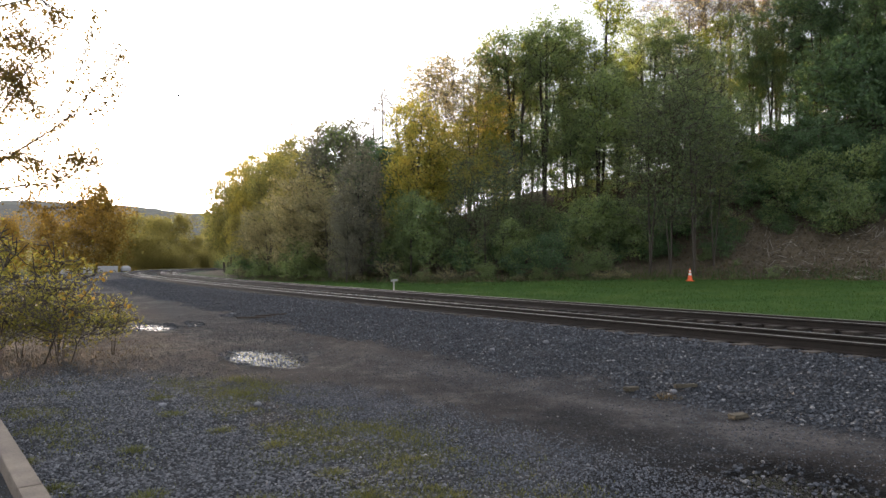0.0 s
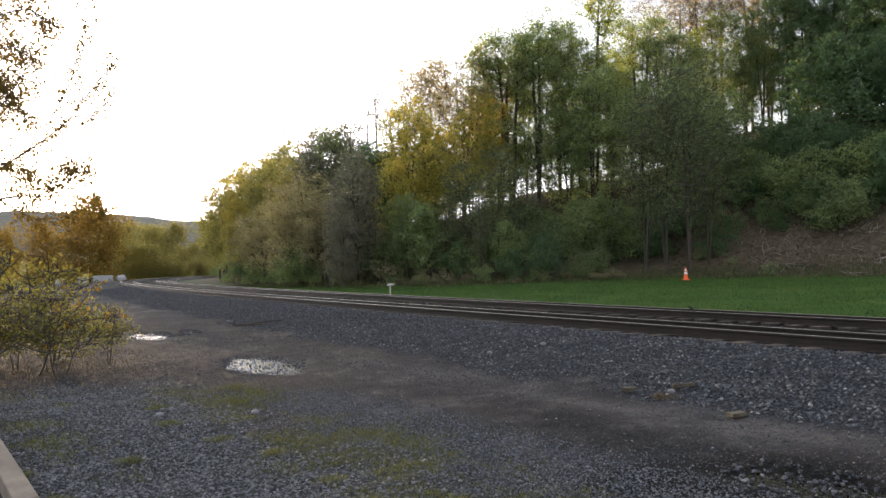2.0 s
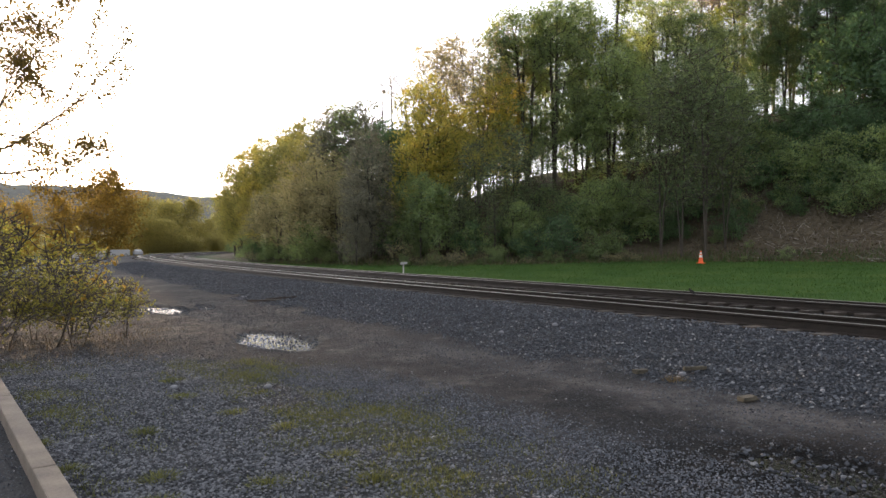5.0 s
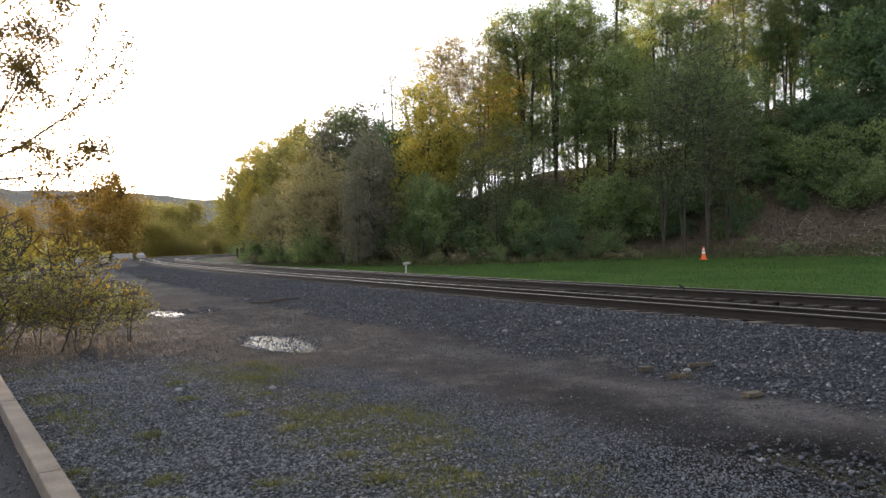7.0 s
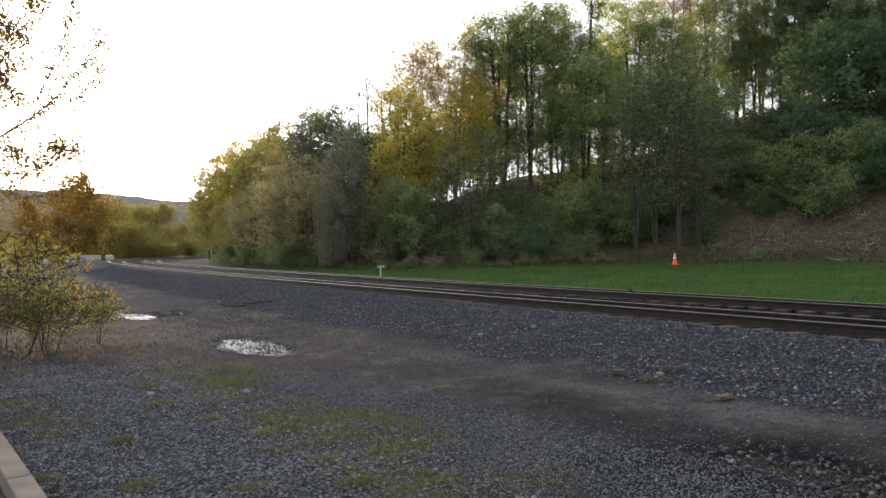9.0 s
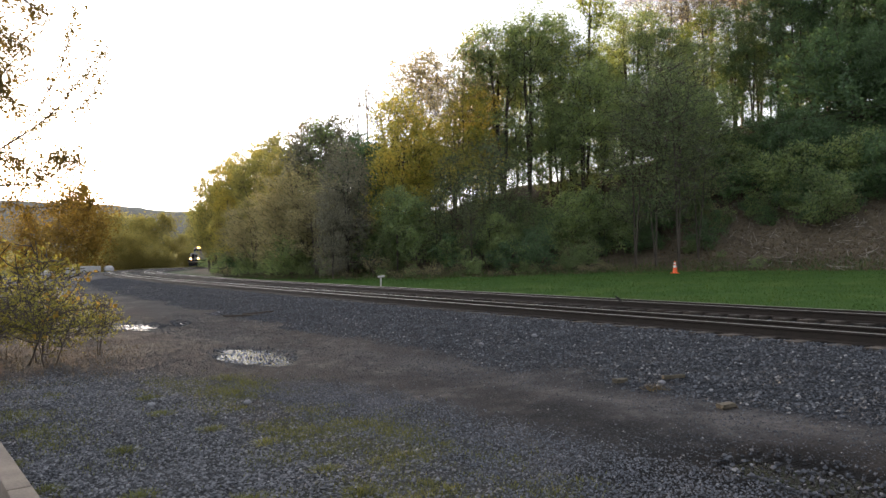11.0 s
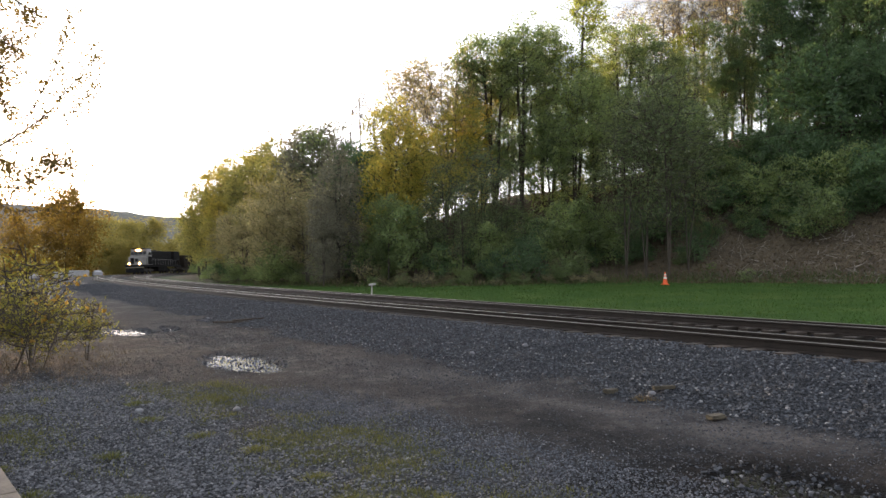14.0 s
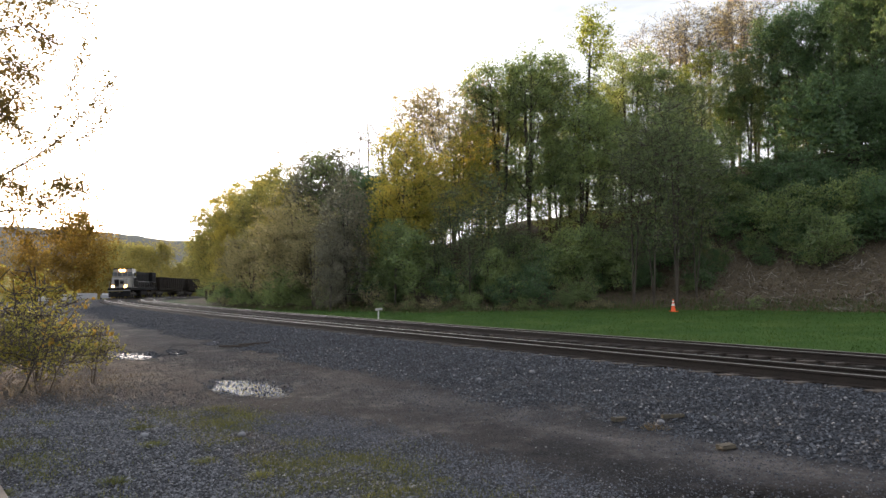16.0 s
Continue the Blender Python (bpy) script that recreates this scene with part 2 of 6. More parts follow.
def puddle_depth(x, y):
    d = np.zeros(len(x))
    for cx, cy, a, b, turn in PUDDLES:
        c, s = math.cos(radians(turn)), math.sin(radians(turn))
        u, v = ((x - cx) * c + (y - cy) * s) / a, (-(x - cx) * s + (y - cy) * c) / b
        r = u * u + v * v + 0.35 * wave(x, y, 0.35, 1.0) + 0.15 * wave(x, y, 0.12, 2.0)
        d = np.maximum(d, np.clip(1.15 - r, 0, 1))
    return d


def bank_foot(x):
    return np.interp(x, [-60, -25, -8, 0, 14, 20, 24, 30, 60, 200], [80, 66, 52, 46, 45, 41, 37.5, 34.5, 18, -40])


def ground_height(x, y, fine=True):
    x, y = np.asarray(x, float).ravel(), np.asarray(y, float).ravel()
    off, _ = line_offset(x, y)
    z = np.interp(off, [-400, -60, -6.2, -5.0, -3.9, -3.4, -1.1, -0.6, 2.1, 3.3, 6.4, 7.2, 9, 30, 60], [-0.9, -0.5, -0.03, 0.0, 0.02, 0.07, 0.3, 0.325, 0.19, 0.23, 0.14, 0.1, 0.14, 0.72, 1.2])
    near = step01(np.hypot(x, y), 90, 40)
    z = np.where(off < -5, z * 1.0 - 0.011 * np.clip(y - 60, 0, 150) * step01(-off, 10, 30), z)
    rise = y - bank_foot(x)
    crest = np.interp(x, [-60, -30, -12, 0, 9, 21, 30, 50, 120], [0, 0.5, 3.0, 5.5, 8.0, 9.8, 12.5, 15, 17])
    up = step01(rise, -1.5, 24) * (1 - 0.9 * step01(rise, 26, 75)) * step01(off, 7, 14)
    z = z + crest * up * (1 + 0.07 * wave(x, y, 5.0, 3.0))
    # the far valley sides
    z = z + 0.3 * step01(np.hypot(x, y), 150, 600) * wave(x, y, 160, 1.0) * 4
    if fine:
        road = step01(off, -3.6, -4.4)
        z = z + near * road * (0.022 * wave(x, y, 1.6, 0.4) + 0.012 * wave(x, y, 0.5, 2.4))
        z = z + near * step01(off, 7.0, 8.0) * 0.04 * wave(x, y, 1.9, 5.0)
        z = z + near * step01(off, -4.0, -3.4) * step01(off, -0.6, -1.2) * 0.03 * wave(x, y, 0.6, 1.7)
        z = z - 0.06 * step01(puddle_depth(x, y), 0.0, 0.6)
    return z


# the kerb's edges, towards the gravel and towards the asphalt
KERB_A, KERB_B, KERB_W = Vector((-1.065, 2.65, 0)), Vector((-10.465, 14.23, 0)), 0.16
kerb_way = (KERB_B - KERB_A).normalized()
kerb_side = Vector((kerb_way.y, -kerb_way.x, 0))          # towards the gravel


def graded(lo, hi, fine_lo, fine_hi, step, growth):
    mid = list(np.arange(fine_lo, fine_hi, step))
    left, d, v = [], step, fine_lo
    while v > lo:
        d *= growth
        v -= d
        left.append(v)
    right, d, v = [], step, mid[-1]
    while v < hi:
        d *= growth
        v += d
        right.append(v)
    return np.array(left[::-1] + mid + right)


# ------------------------------------------------------------ ground: one sheet to the horizon
def build_ground():
    gx = graded(-3200, 3200, -11, 14, 0.13, 1.06)
    gy = graded(-900, 3600, 2.5, 24, 0.13, 1.05)
    X, Y = np.meshgrid(gx, gy)
    x, y = X.ravel(), Y.ravel()
    z = ground_height(x, y)
    w, h = len(gx), len(gy)
    idx = np.arange(w * h).reshape(h, w)
    faces = np.stack([idx[:-1, :-1], idx[:-1, 1:], idx[1:, 1:], idx[1:, :-1]], -1).reshape(-1, 4)
    me = mesh_of("ground", np.c_[x, y, z], faces, True)
    off, s = line_offset(x, y)
    rise = y - bank_foot(x)
    rim = 0.5 * wave(x, y, 1.1, 0.7)
    grass = step01(off + 0.3 * rim, 6.8, 7.5)
    litter = step01(rise + 3 * rim, -1.0, 2.5) * step01(off, 7, 11)
    ballast = step01(off + 0.9 * rim, -4.1, -3.5) * step01(off, 7.4, 6.8)
    kx, ky = x - KERB_A.x, y - KERB_A.y
    lot = kx * kerb_side.x + ky * kerb_side.y              # metres from the kerb, over the gravel
    reach = 4.3 + 0.4 * wave(x, y, 1.7, 2.0)
    mossy = np.exp(-((lot - 2.45 - 0.1 * (y - 6) - 0.3 * wave(x, y, 1.5, 7.0)) / 0.65) ** 2) * step01(y, 10.6, 8.6) * step01(wave(x, y, 0.4, 3.0) * 0.45 + wave(x, y, 1.5, 1.0) * 0.5, -0.3, 0.4)
    stones = step01(lot, reach, reach - 1.0) * step01(y + 0.8 * rim, 11.2, 9.6)
    far = step01(np.hypot(x, y), 140, 260)
    wet = step01(puddle_depth(x, y), 0.0, 0.25)
    damp = np.maximum(0.6 * np.exp(-((lot - 4.75 - 0.25 * rim) / 0.6) ** 2) * step01(x, -1.0, 1.6) * step01(y, 10, 8), 0.95 * step01(x + 0.3 * rim, 1.2, 2.8) * step01(lot, 5.6, 4.8) * step01(y, 7.2, 6.0))
    pale = np.exp(-((off + 4.7 + 0.35 * wave(x, y, 1.4, 5.0)) / 0.42) ** 2) * step01(y, 16, 9) * (0.55 + 0.45 * wave(x, y, 0.6, 8.0))
    tracks = me.attributes.new("tracks", "FLOAT_COLOR", "POINT")
    tracks.data.foreach_set("color", np.c_[damp, np.clip(pale, 0, 1), mossy, 0 * x].astype(np.float32).ravel())
    zones = me.attributes.new("zones", "FLOAT_COLOR", "POINT")
    zones.data.foreach_set("color", np.c_[grass * (1 - litter), ballast, litter, np.maximum(far, 0)].astype(np.float32).ravel())
    more = me.attributes.new("lot", "FLOAT_COLOR", "POINT")
    more.data.foreach_set("color", np.c_[stones, wet, step01(lot, 0.0, -0.05), np.maximum(0.95 * step01(off, -0.9, -0.4) * step01(off, 7.0, 6.2), 0.65 * step01(((x - 3.3) / 2.6) ** 2 + ((y - 4.9) / 1.3) ** 2 + 0.5 * rim, 1.1, 0.4))].astype(np.float32).ravel())
    m, n, l, b = mat("ground_of_gravel_grass_and_litter")
    where = n.new("ShaderNodeTexCoord").outputs["Object"]

    def attr(name):
        a = n.new("ShaderNodeAttribute")
        a.attribute_name = name
        s = n.new("ShaderNodeSeparateColor")
        l.new(a.outputs["Color"], s.inputs["Color"])
        return s.outputs["Red"], s.outputs["Green"], s.outputs["Blue"], a.outputs["Alpha"]
    a_grass, a_ballast, a_litter, a_far = attr("zones")
    a_stones, a_wet, a_asphalt, a_oily = attr("lot")
    a_damp, a_pale, a_moss, _ = attr("tracks")
    big, mid, fine, grit = (noise_node(n, s, 5, r, where, l) for s, r in ((0.45, 0.55), (2.6, 0.65), (14.0, 0.7), (60.0, 0.7)))
    cell = n.new("ShaderNodeTexVoronoi")
    cell.inputs["Scale"].default_value = 42.0
    l.new(where, cell.inputs["Vector"])
    pebble, pebble_tone = cell.outputs["Distance"], cell.outputs["Color"]
    tone = n.new("ShaderNodeRGBToBW")
    l.new(pebble_tone, tone.inputs["Color"])
    dirt = colour_ramp(n, l, math_node(n, l, "ADD", math_node(n, l, "MULTIPLY", mid, 0.55), math_node(n, l, "MULTIPLY", big, 0.5)),
                       [(0.42, (0.0221, 0.023, 0.0248)), (0.54, (0.0422, 0.0413, 0.0431)), (0.63, (0.114, 0.107, 0.104))])
    dirt = mix(n, l, 0.55, dirt, colour_ramp(n, l, grit, [(0.3, (0.3, 0.3, 0.31)), (0.7, (1.15, 1.12, 1.1))]), "MULTIPLY")
    dirt = mix(n, l, math_node(n, l, "MULTIPLY", a_pale, 0.8), dirt, colour_ramp(n, l, fine, [(0.3, (0.05, 0.046, 0.046)), (0.6, (0.15, 0.138, 0.135))]))
    dirt = mix(n, l, a_damp, dirt, mix(n, l, 1.0, dirt, (0.4, 0.38, 0.38), "MULTIPLY"))
    gravel = colour_ramp(n, l, tone.outputs["Val"], [(0.1, (0.0266, 0.0286, 0.034)), (0.5, (0.0638, 0.068, 0.0797)), (0.9, (0.139, 0.144, 0.16))])
    # shade in the gaps painted into the colour: each pebble darkens towards its rim
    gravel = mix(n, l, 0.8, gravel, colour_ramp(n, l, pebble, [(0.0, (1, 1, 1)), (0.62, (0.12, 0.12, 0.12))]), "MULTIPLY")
    lawn = colour_ramp(n, l, math_node(n, l, "ADD", math_node(n, l, "MULTIPLY", fine, 0.45), math_node(n, l, "MULTIPLY", big, 0.55)),
                       [(0.3, (0.02, 0.046, 0.011)), (0.5, (0.038, 0.08, 0.018)), (0.72, (0.08, 0.105, 0.028))])
    leafy = colour_ramp(n, l, math_node(n, l, "ADD", math_node(n, l, "MULTIPLY", fine, 0.6), math_node(n, l, "MULTIPLY", mid, 0.4)),
                        [(0.3, (0.0374, 0.034, 0.0238)), (0.5, (0.102, 0.085, 0.0612)), (0.72, (0.221, 0.178, 0.133))])
    weeds = colour_ramp(n, l, fine, [(0.3, (0.04, 0.042, 0.022)), (0.7, (0.1, 0.1, 0.05))])
    moss = a_moss
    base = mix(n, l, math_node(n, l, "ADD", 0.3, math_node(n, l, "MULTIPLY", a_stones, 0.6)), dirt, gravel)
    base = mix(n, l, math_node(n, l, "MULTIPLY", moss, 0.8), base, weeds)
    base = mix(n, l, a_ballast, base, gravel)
    base = mix(n, l, a_grass, base, lawn)
    base = mix(n, l, a_litter, base, leafy)
    base = mix(n, l, a_far, base, colour_ramp(n, l, noise_node(n, 0.02, 4, 0.6, where, l), [(0.4, (0.03, 0.05, 0.02)), (0.6, (0.08, 0.1, 0.03))]))
    tar = colour_ramp(n, l, grit, [(0.3, (0.03, 0.031, 0.034)), (0.7, (0.07, 0.07, 0.074))])
    base = mix(n, l, a_asphalt, base, tar)
    base = mix(n, l, a_wet, base, mix(n, l, 1.0, base, (0.35, 0.34, 0.33), "MULTIPLY"))
    base = mix(n, l, a_oily, base, mix(n, l, 1.0, base, (0.24, 0.21, 0.19), "MULTIPLY"))
    l.new(base, b.inputs["Base Color"])
    l.new(math_node(n, l, "SUBTRACT", 0.92, math_node(n, l, "MULTIPLY", a_wet, 0.5)), b.inputs["Roughness"])
    b.inputs["Specular IOR Level"].default_value = 0.06
    h1 = math_node(n, l, "ADD", math_node(n, l, "MULTIPLY", grit, 0.5), math_node(n, l, "MULTIPLY", fine, 1.0))
    h1 = math_node(n, l, "SUBTRACT", h1, math_node(n, l, "MULTIPLY", pebble, 0.8))
    bump(n, l, b, h1, 0.7, 0.03)
    ob = part("ground", me, m)
    tagged(ob, "grey gravel lot and dirt road, ballast bed, mown lawn and leafy bank", "ground", kind="structure")
    return ob


build_ground()


def scatter_stones(name, x, y, size, material, label, category, sink=0.25, flat=0.85, lift=0.0):
    """Many broken stones in one mesh, each a squashed, skewed octahedron with cut corners."""
    k = len(x)
    z = ground_height(x, y) + lift
    shape = np.array([(1, 0, 0), (0.1, 1, 0.1), (-1, 0.1, 0), (0, -1, -0.1), (0.15, 0.1, 1), (-0.1, 0, -1), (0.55, 0.55, 0.6), (-0.6, -0.5, 0.55)], np.float32)
    tris = np.array([(0, 6, 4), (6, 1, 4), (0, 1, 6), (1, 2, 4), (2, 7, 4), (7, 3, 4), (2, 3, 7), (3, 0, 4), (1, 0, 5), (2, 1, 5), (3, 2, 5), (0, 3, 5)], np.int32)
    v = shape[None] * (1 + RNG.uniform(-0.32, 0.32, (k, 8, 3)))
    v *= (size * RNG.uniform(0.75, 1.3, (3, k))).T[:, None, :] * np.array([1, 1, flat])
    a, tip = RNG.uniform(0, 2 * np.pi, k), RNG.uniform(-0.5, 0.5, k)
    ca, sa, ct, st = np.cos(a)[:, None], np.sin(a)[:, None], np.cos(tip)[:, None], np.sin(tip)[:, None]
    vx, vz = v[..., 0] * ct - v[..., 2] * st, v[..., 0] * st + v[..., 2] * ct
    vx, vy = vx * ca - v[..., 1] * sa, vx * sa + v[..., 1] * ca
    v = np.stack([vx + x[:, None], vy + y[:, None], vz + (z + size * flat * (1 - 2 * sink) * 0.6)[:, None]], -1)
    f = tris[None] + (np.arange(k) * 8)[:, None, None]
    ob = part(name, mesh_of(name, v.reshape(-1, 3), f.reshape(-1, 3)), material)
    return tagged(ob, label, category, kind="stuff")


STONE = island_surface("broken_blue_grey_stone", [(0.0, (0.0224, 0.026, 0.0332)), (0.5, (0.0556, 0.0618, 0.0753)), (0.95, (0.103, 0.11, 0.13)), (1.0, (0.269, 0.269, 0.278))], 0.8)
PALE_STONE = island_surface("pale_lot_gravel", [(0.0, (0.0527, 0.0553, 0.0638)), (0.5, (0.123, 0.128, 0.146)), (0.97, (0.183, 0.187, 0.208)), (1.0, (0.272, 0.272, 0.281))], 0.8)

BLUE_STONE = island_surface("fine_blue_grey_gravel", [(0.0, (0.05, 0.056, 0.072)), (0.5, (0.1, 0.11, 0.135)), (0.97, (0.16, 0.17, 0.2)), (1.0, (0.26, 0.265, 0.28))], 0.8)


def build_stones():
    # ballast shoulder and bed
    n = 112000
    s = -14 + 75 * RNG.random(n) ** 1.7
    side = -4.4 + RNG.random(n) * 4.2
    hx, hy, h = on_line(s, 0.0)
    x, y = hx + side * np.cos(h), hy + side * np.sin(h)
    keep = RNG.random(n) < step01(side + 0.45 * wave(x, y, 1.1, 0.7), -4.2, -3.5)
    x, y = x[keep], y[keep]
    scatter_stones("ballast_stones", x, y, RNG.uniform(0.012, 0.025, len(x)), STONE, "broken blue-grey ballast stones heaped beside the rails", "ballast")
    n = 9000
    s = -14 + 60 * RNG.random(n) ** 1.5
    side = RNG.uniform(-0.6, 6.8, n)
    x, y, h = on_line(s, 0.0)
    x, y = x + side * np.cos(h), y + side * np.sin(h)
    scatter_stones("bed_stones", x, y, RNG.uniform(0.02, 0.035, n), STONE, "grey ballast stones between the sleepers", "ballast")
    # the lot's loose gravel beside the kerb: coarse flat stones, then a strip of finer ones
    n = 240000
    x, y = RNG.uniform(-9, 4.5, n), 3.2 + 8.6 * RNG.random(n) ** 1.3
    lot = (x - KERB_A.x) * kerb_side.x + (y - KERB_A.y) * kerb_side.y
    patch = wave(x, y, 1.3, 4.0) * 0.5 + 0.5
    split = 2.7 + 0.35 * wave(x, y, 0.9, 1.5)
    coarse = (lot > 0.02) & (lot < split) & (RNG.random(n) < 0.75 * step01(y, 11.4, 9.6) * (0.45 + 0.55 * patch) * (1 - 0.55 * np.exp(-((lot - 2.45 - 0.1 * (y - 6)) / 0.5) ** 2)))
    fine = (lot >= split) & (RNG.random(n) < step01(lot, 4.5, 3.7) * step01(y, 10.2, 8.4) * (0.6 + 0.4 * patch))
    scatter_stones("lot_gravel", x[coarse], y[coarse], RNG.uniform(0.007, 0.015, coarse.sum()) * RNG.choice([1, 1, 1, 1, 1.5], coarse.sum()), PALE_STONE, "loose pale grey stones on the lot beside the kerb", "gravel", flat=0.6)
    scatter_stones("fine_gravel", x[fine], y[fine], RNG.uniform(0.006, 0.0115, fine.sum()), BLUE_STONE, "fine blue-grey gravel along the dirt road", "gravel")
    # stray stones on the dirt road
    n = 150000
    x, y = RNG.uniform(-11, 8, n), 3.4 + 18 * RNG.random(n) ** 1.4
    off, _ = line_offset(x, y)
    keep = (off < -3.6) & (RNG.random(n) < 0.35 + 0.65 * step01(wave(x, y, 2.2, 6.0), -0.2, 0.5))
    x, y = x[keep], y[keep]
    scatter_stones("road_pebbles", x, y, RNG.uniform(0.0045, 0.01, len(x)) * RNG.choice([1, 1, 1, 1, 1, 1.5], len(x)), STONE, "small grey pebbles strewn over the dirt road", "pebbles")

    # stones that stand out of the puddles
    x = np.concatenate([RNG.normal(c[0], c[2] * 0.7, 1500) for c in PUDDLES])
    y = np.concatenate([RNG.normal(c[1], c[2] * 0.7, 1500) for c in PUDDLES])
    d = puddle_depth(x, y)
    keep = (d > 0.02) & (RNG.random(len(x)) < 1.1 - 0.8 * d)
    x, y = x[keep], y[keep]
    scatter_stones("puddle_stones", x, y, RNG.uniform(0.01, 0.022, len(x)), STONE, "dark stones standing out of the puddles", "stones", lift=0.03)


build_stones()

# ------------------------------------------------------------ puddles
m, n, l, b = mat("shallow_brown_water")
b.inputs["Base Color"].default_value = (0.02, 0.018, 0.015, 1)
b.inputs["Roughness"].default_value, b.inputs["IOR"].default_value = 0.05, 1.33
b.inputs["Specular IOR Level"].default_value = 0.5
bump(n, l, b, noise_node(n, 22.0, 2, 0.5, n.new("ShaderNodeTexCoord").outputs["Object"], l), 0.35, 0.02)
WATER = m


def build_puddle(cx, cy, a, bb, turn):
    """A flat sheet, a little larger than the hollow that it fills."""
    bm = bmesh.new()
    c, s = math.cos(radians(turn)), math.sin(radians(turn))
    ring = []
    for k in range(40):
        g = k / 40 * math.tau
        u, v = 1.35 * a * math.cos(g), 1.35 * bb * math.sin(g)
        ring.append(bm.verts.new((u * c - v * s, u * s + v * c, 0)))
    bm.faces.new(ring)
    z0 = float(np.median(ground_height(np.array([cx + 1.3 * a * c, cx - 1.3 * a * c]), np.array([cy + 1.3 * a * s, cy - 1.3 * a * s]))))
    ob = part("puddle", bm, WATER)
    ob.location = (cx, cy, z0 - 0.028)
    return tagged(ob, "shallow rain puddle mirroring the sky on the dirt road", "puddle", "puddles on the road", "structure")


for p in PUDDLES:
    build_puddle(*p)

# ------------------------------------------------------------ kerb
CONCRETE = rough_surface("weathered_tan_concrete", (0.085, 0.068, 0.0544), (0.196, 0.157, 0.123), 3.0, 0.9, relief=0.5, grain=14, distance=0.006)


def build_kerb():
    thing = empty("kerb")
    length = (KERB_B - KERB_A).length
    turn = math.degrees(math.atan2(kerb_way.y, kerb_way.x))
    d = 0.0
    for piece in (3.0, 3.0, 3.0, 3.0, 2.8):
        bm = box(bmesh.new(), 0, 0, 0, piece - 0.008, KERB_W, 0.34, 0.012)
        o = part("kerb_stone", bm, CONCRETE, thing)
        c = KERB_A + kerb_way * (d + piece / 2) - kerb_side * (KERB_W / 2)
        o.matrix_basis = pose(c.x, c.y, -0.1, 0, 0, turn)
        d += piece
    tagged(thing, "tan concrete kerb between asphalt and gravel", "kerb", kind="structure")


build_kerb()

# ------------------------------------------------------------ tracks
RUST = rough_surface("brown_rusty_rail_steel", (0.011, 0.00825, 0.0066), (0.0303, 0.0209, 0.0154), 3.0, 0.75, 0.3, 0.4, 12, 0.003)
SHINY = rough_surface("polished_rail_head", (0.17, 0.16, 0.15), (0.28, 0.26, 0.24), 5.0, 0.42, 1.0, 0.1, 6, 0.001)
TIMBER = rough_surface("weathered_brown_sleeper_timber", (0.0132, 0.0108, 0.009), (0.048, 0.036, 0.0276), 4.0, 0.9, 0, 0.6, 8, 0.01, 0.35)


def sweep(name, profile, side, z, s0, s1, step, material, parent, close=True):
    """A profile (across, up) carried along the line."""
    s = np.arange(s0, s1, step)
    x, y, h = on_line(s, side)
    k = len(profile)
    p = np.array(profile)
    v = np.stack([x[:, None] + p[:, 0] * np.cos(h)[:, None], y[:, None] + p[:, 0] * np.sin(h)[:, None], np.full((len(s), 1), z) + p[:, 1]], -1)
    i = np.arange(len(s) - 1)[:, None] * k
    j = np.arange(k if close else k - 1)[None]
    f = np.stack([i + j, i + (j + 1) % k, i + k + (j + 1) % k, i + k + j], -1)
    return part(name, mesh_of(name, v.reshape(-1, 3), f.reshape(-1, 4)), material, parent)


RAIL_PROFILE = [(-0.075, -0.18), (0.075, -0.18), (0.075, -0.168), (0.012, -0.15), (0.009, -0.05), (0.036, -0.038), (0.036, -0.008), (-0.036, -0.008), (-0.036, -0.038), (-0.009, -0.05), (-0.012, -0.15), (-0.075, -0.168)]
HEAD_PROFILE = [(-0.024, -0.0075), (0.024, -0.0075), (0.023, -0.003), (0.016, 0.0), (-0.016, 0.0), (-0.023, -0.003)]


def build_track(side, z, label):
    """Two rails on sleepers, leaning into the curve."""
    thing = empty("railway_track")
    lean = -0.06 / 1.5
    for k in (0, 1):
        rail = sweep("rail", RAIL_PROFILE, side + 1.5 * k, z - 0.06 * k, -60, 330, 0.8, RUST, thing)
        head = sweep("rail_head", HEAD_PROFILE, side + 1.5 * k, z - 0.06 * k + 0.001, -60, 330, 0.8, SHINY, rail)
        tagged(head, "bright worn rail head")
    bm = box(bmesh.new(), 0, 0, 0, 2.6, 0.23, 0.18, 0.012)
    data = bpy.data.meshes.new("sleeper")
    bm.to_mesh(data)
    bm.free()
    s, made = -12.0, 0
    while made < 290:
        x, y, h = on_line(s, side + 0.75)
        o = part("sleeper", data, TIMBER, thing)
        wob = RNG.uniform(-0.012, 0.012)
        o.matrix_basis = pose(float(x) + RNG.uniform(-0.04, 0.04), float(y), z - 0.03 - 0.18 - 0.088 + wob, 0, 0, math.degrees(h) + RNG.uniform(-1.2, 1.2)) @ pose(0, 0, 0, 0, math.degrees(math.atan(-lean)), 0)
        s += 0.55
        made += 1
    tagged(thing, label, "railway track", "pair of railway tracks", "structure")


build_track(0.0, RAIL_Z, "curving railway track with rusty rails on timber sleepers")
build_track(4.1, RAIL_Z - 0.05, "second railway track alongside, rusty rails with bright heads")

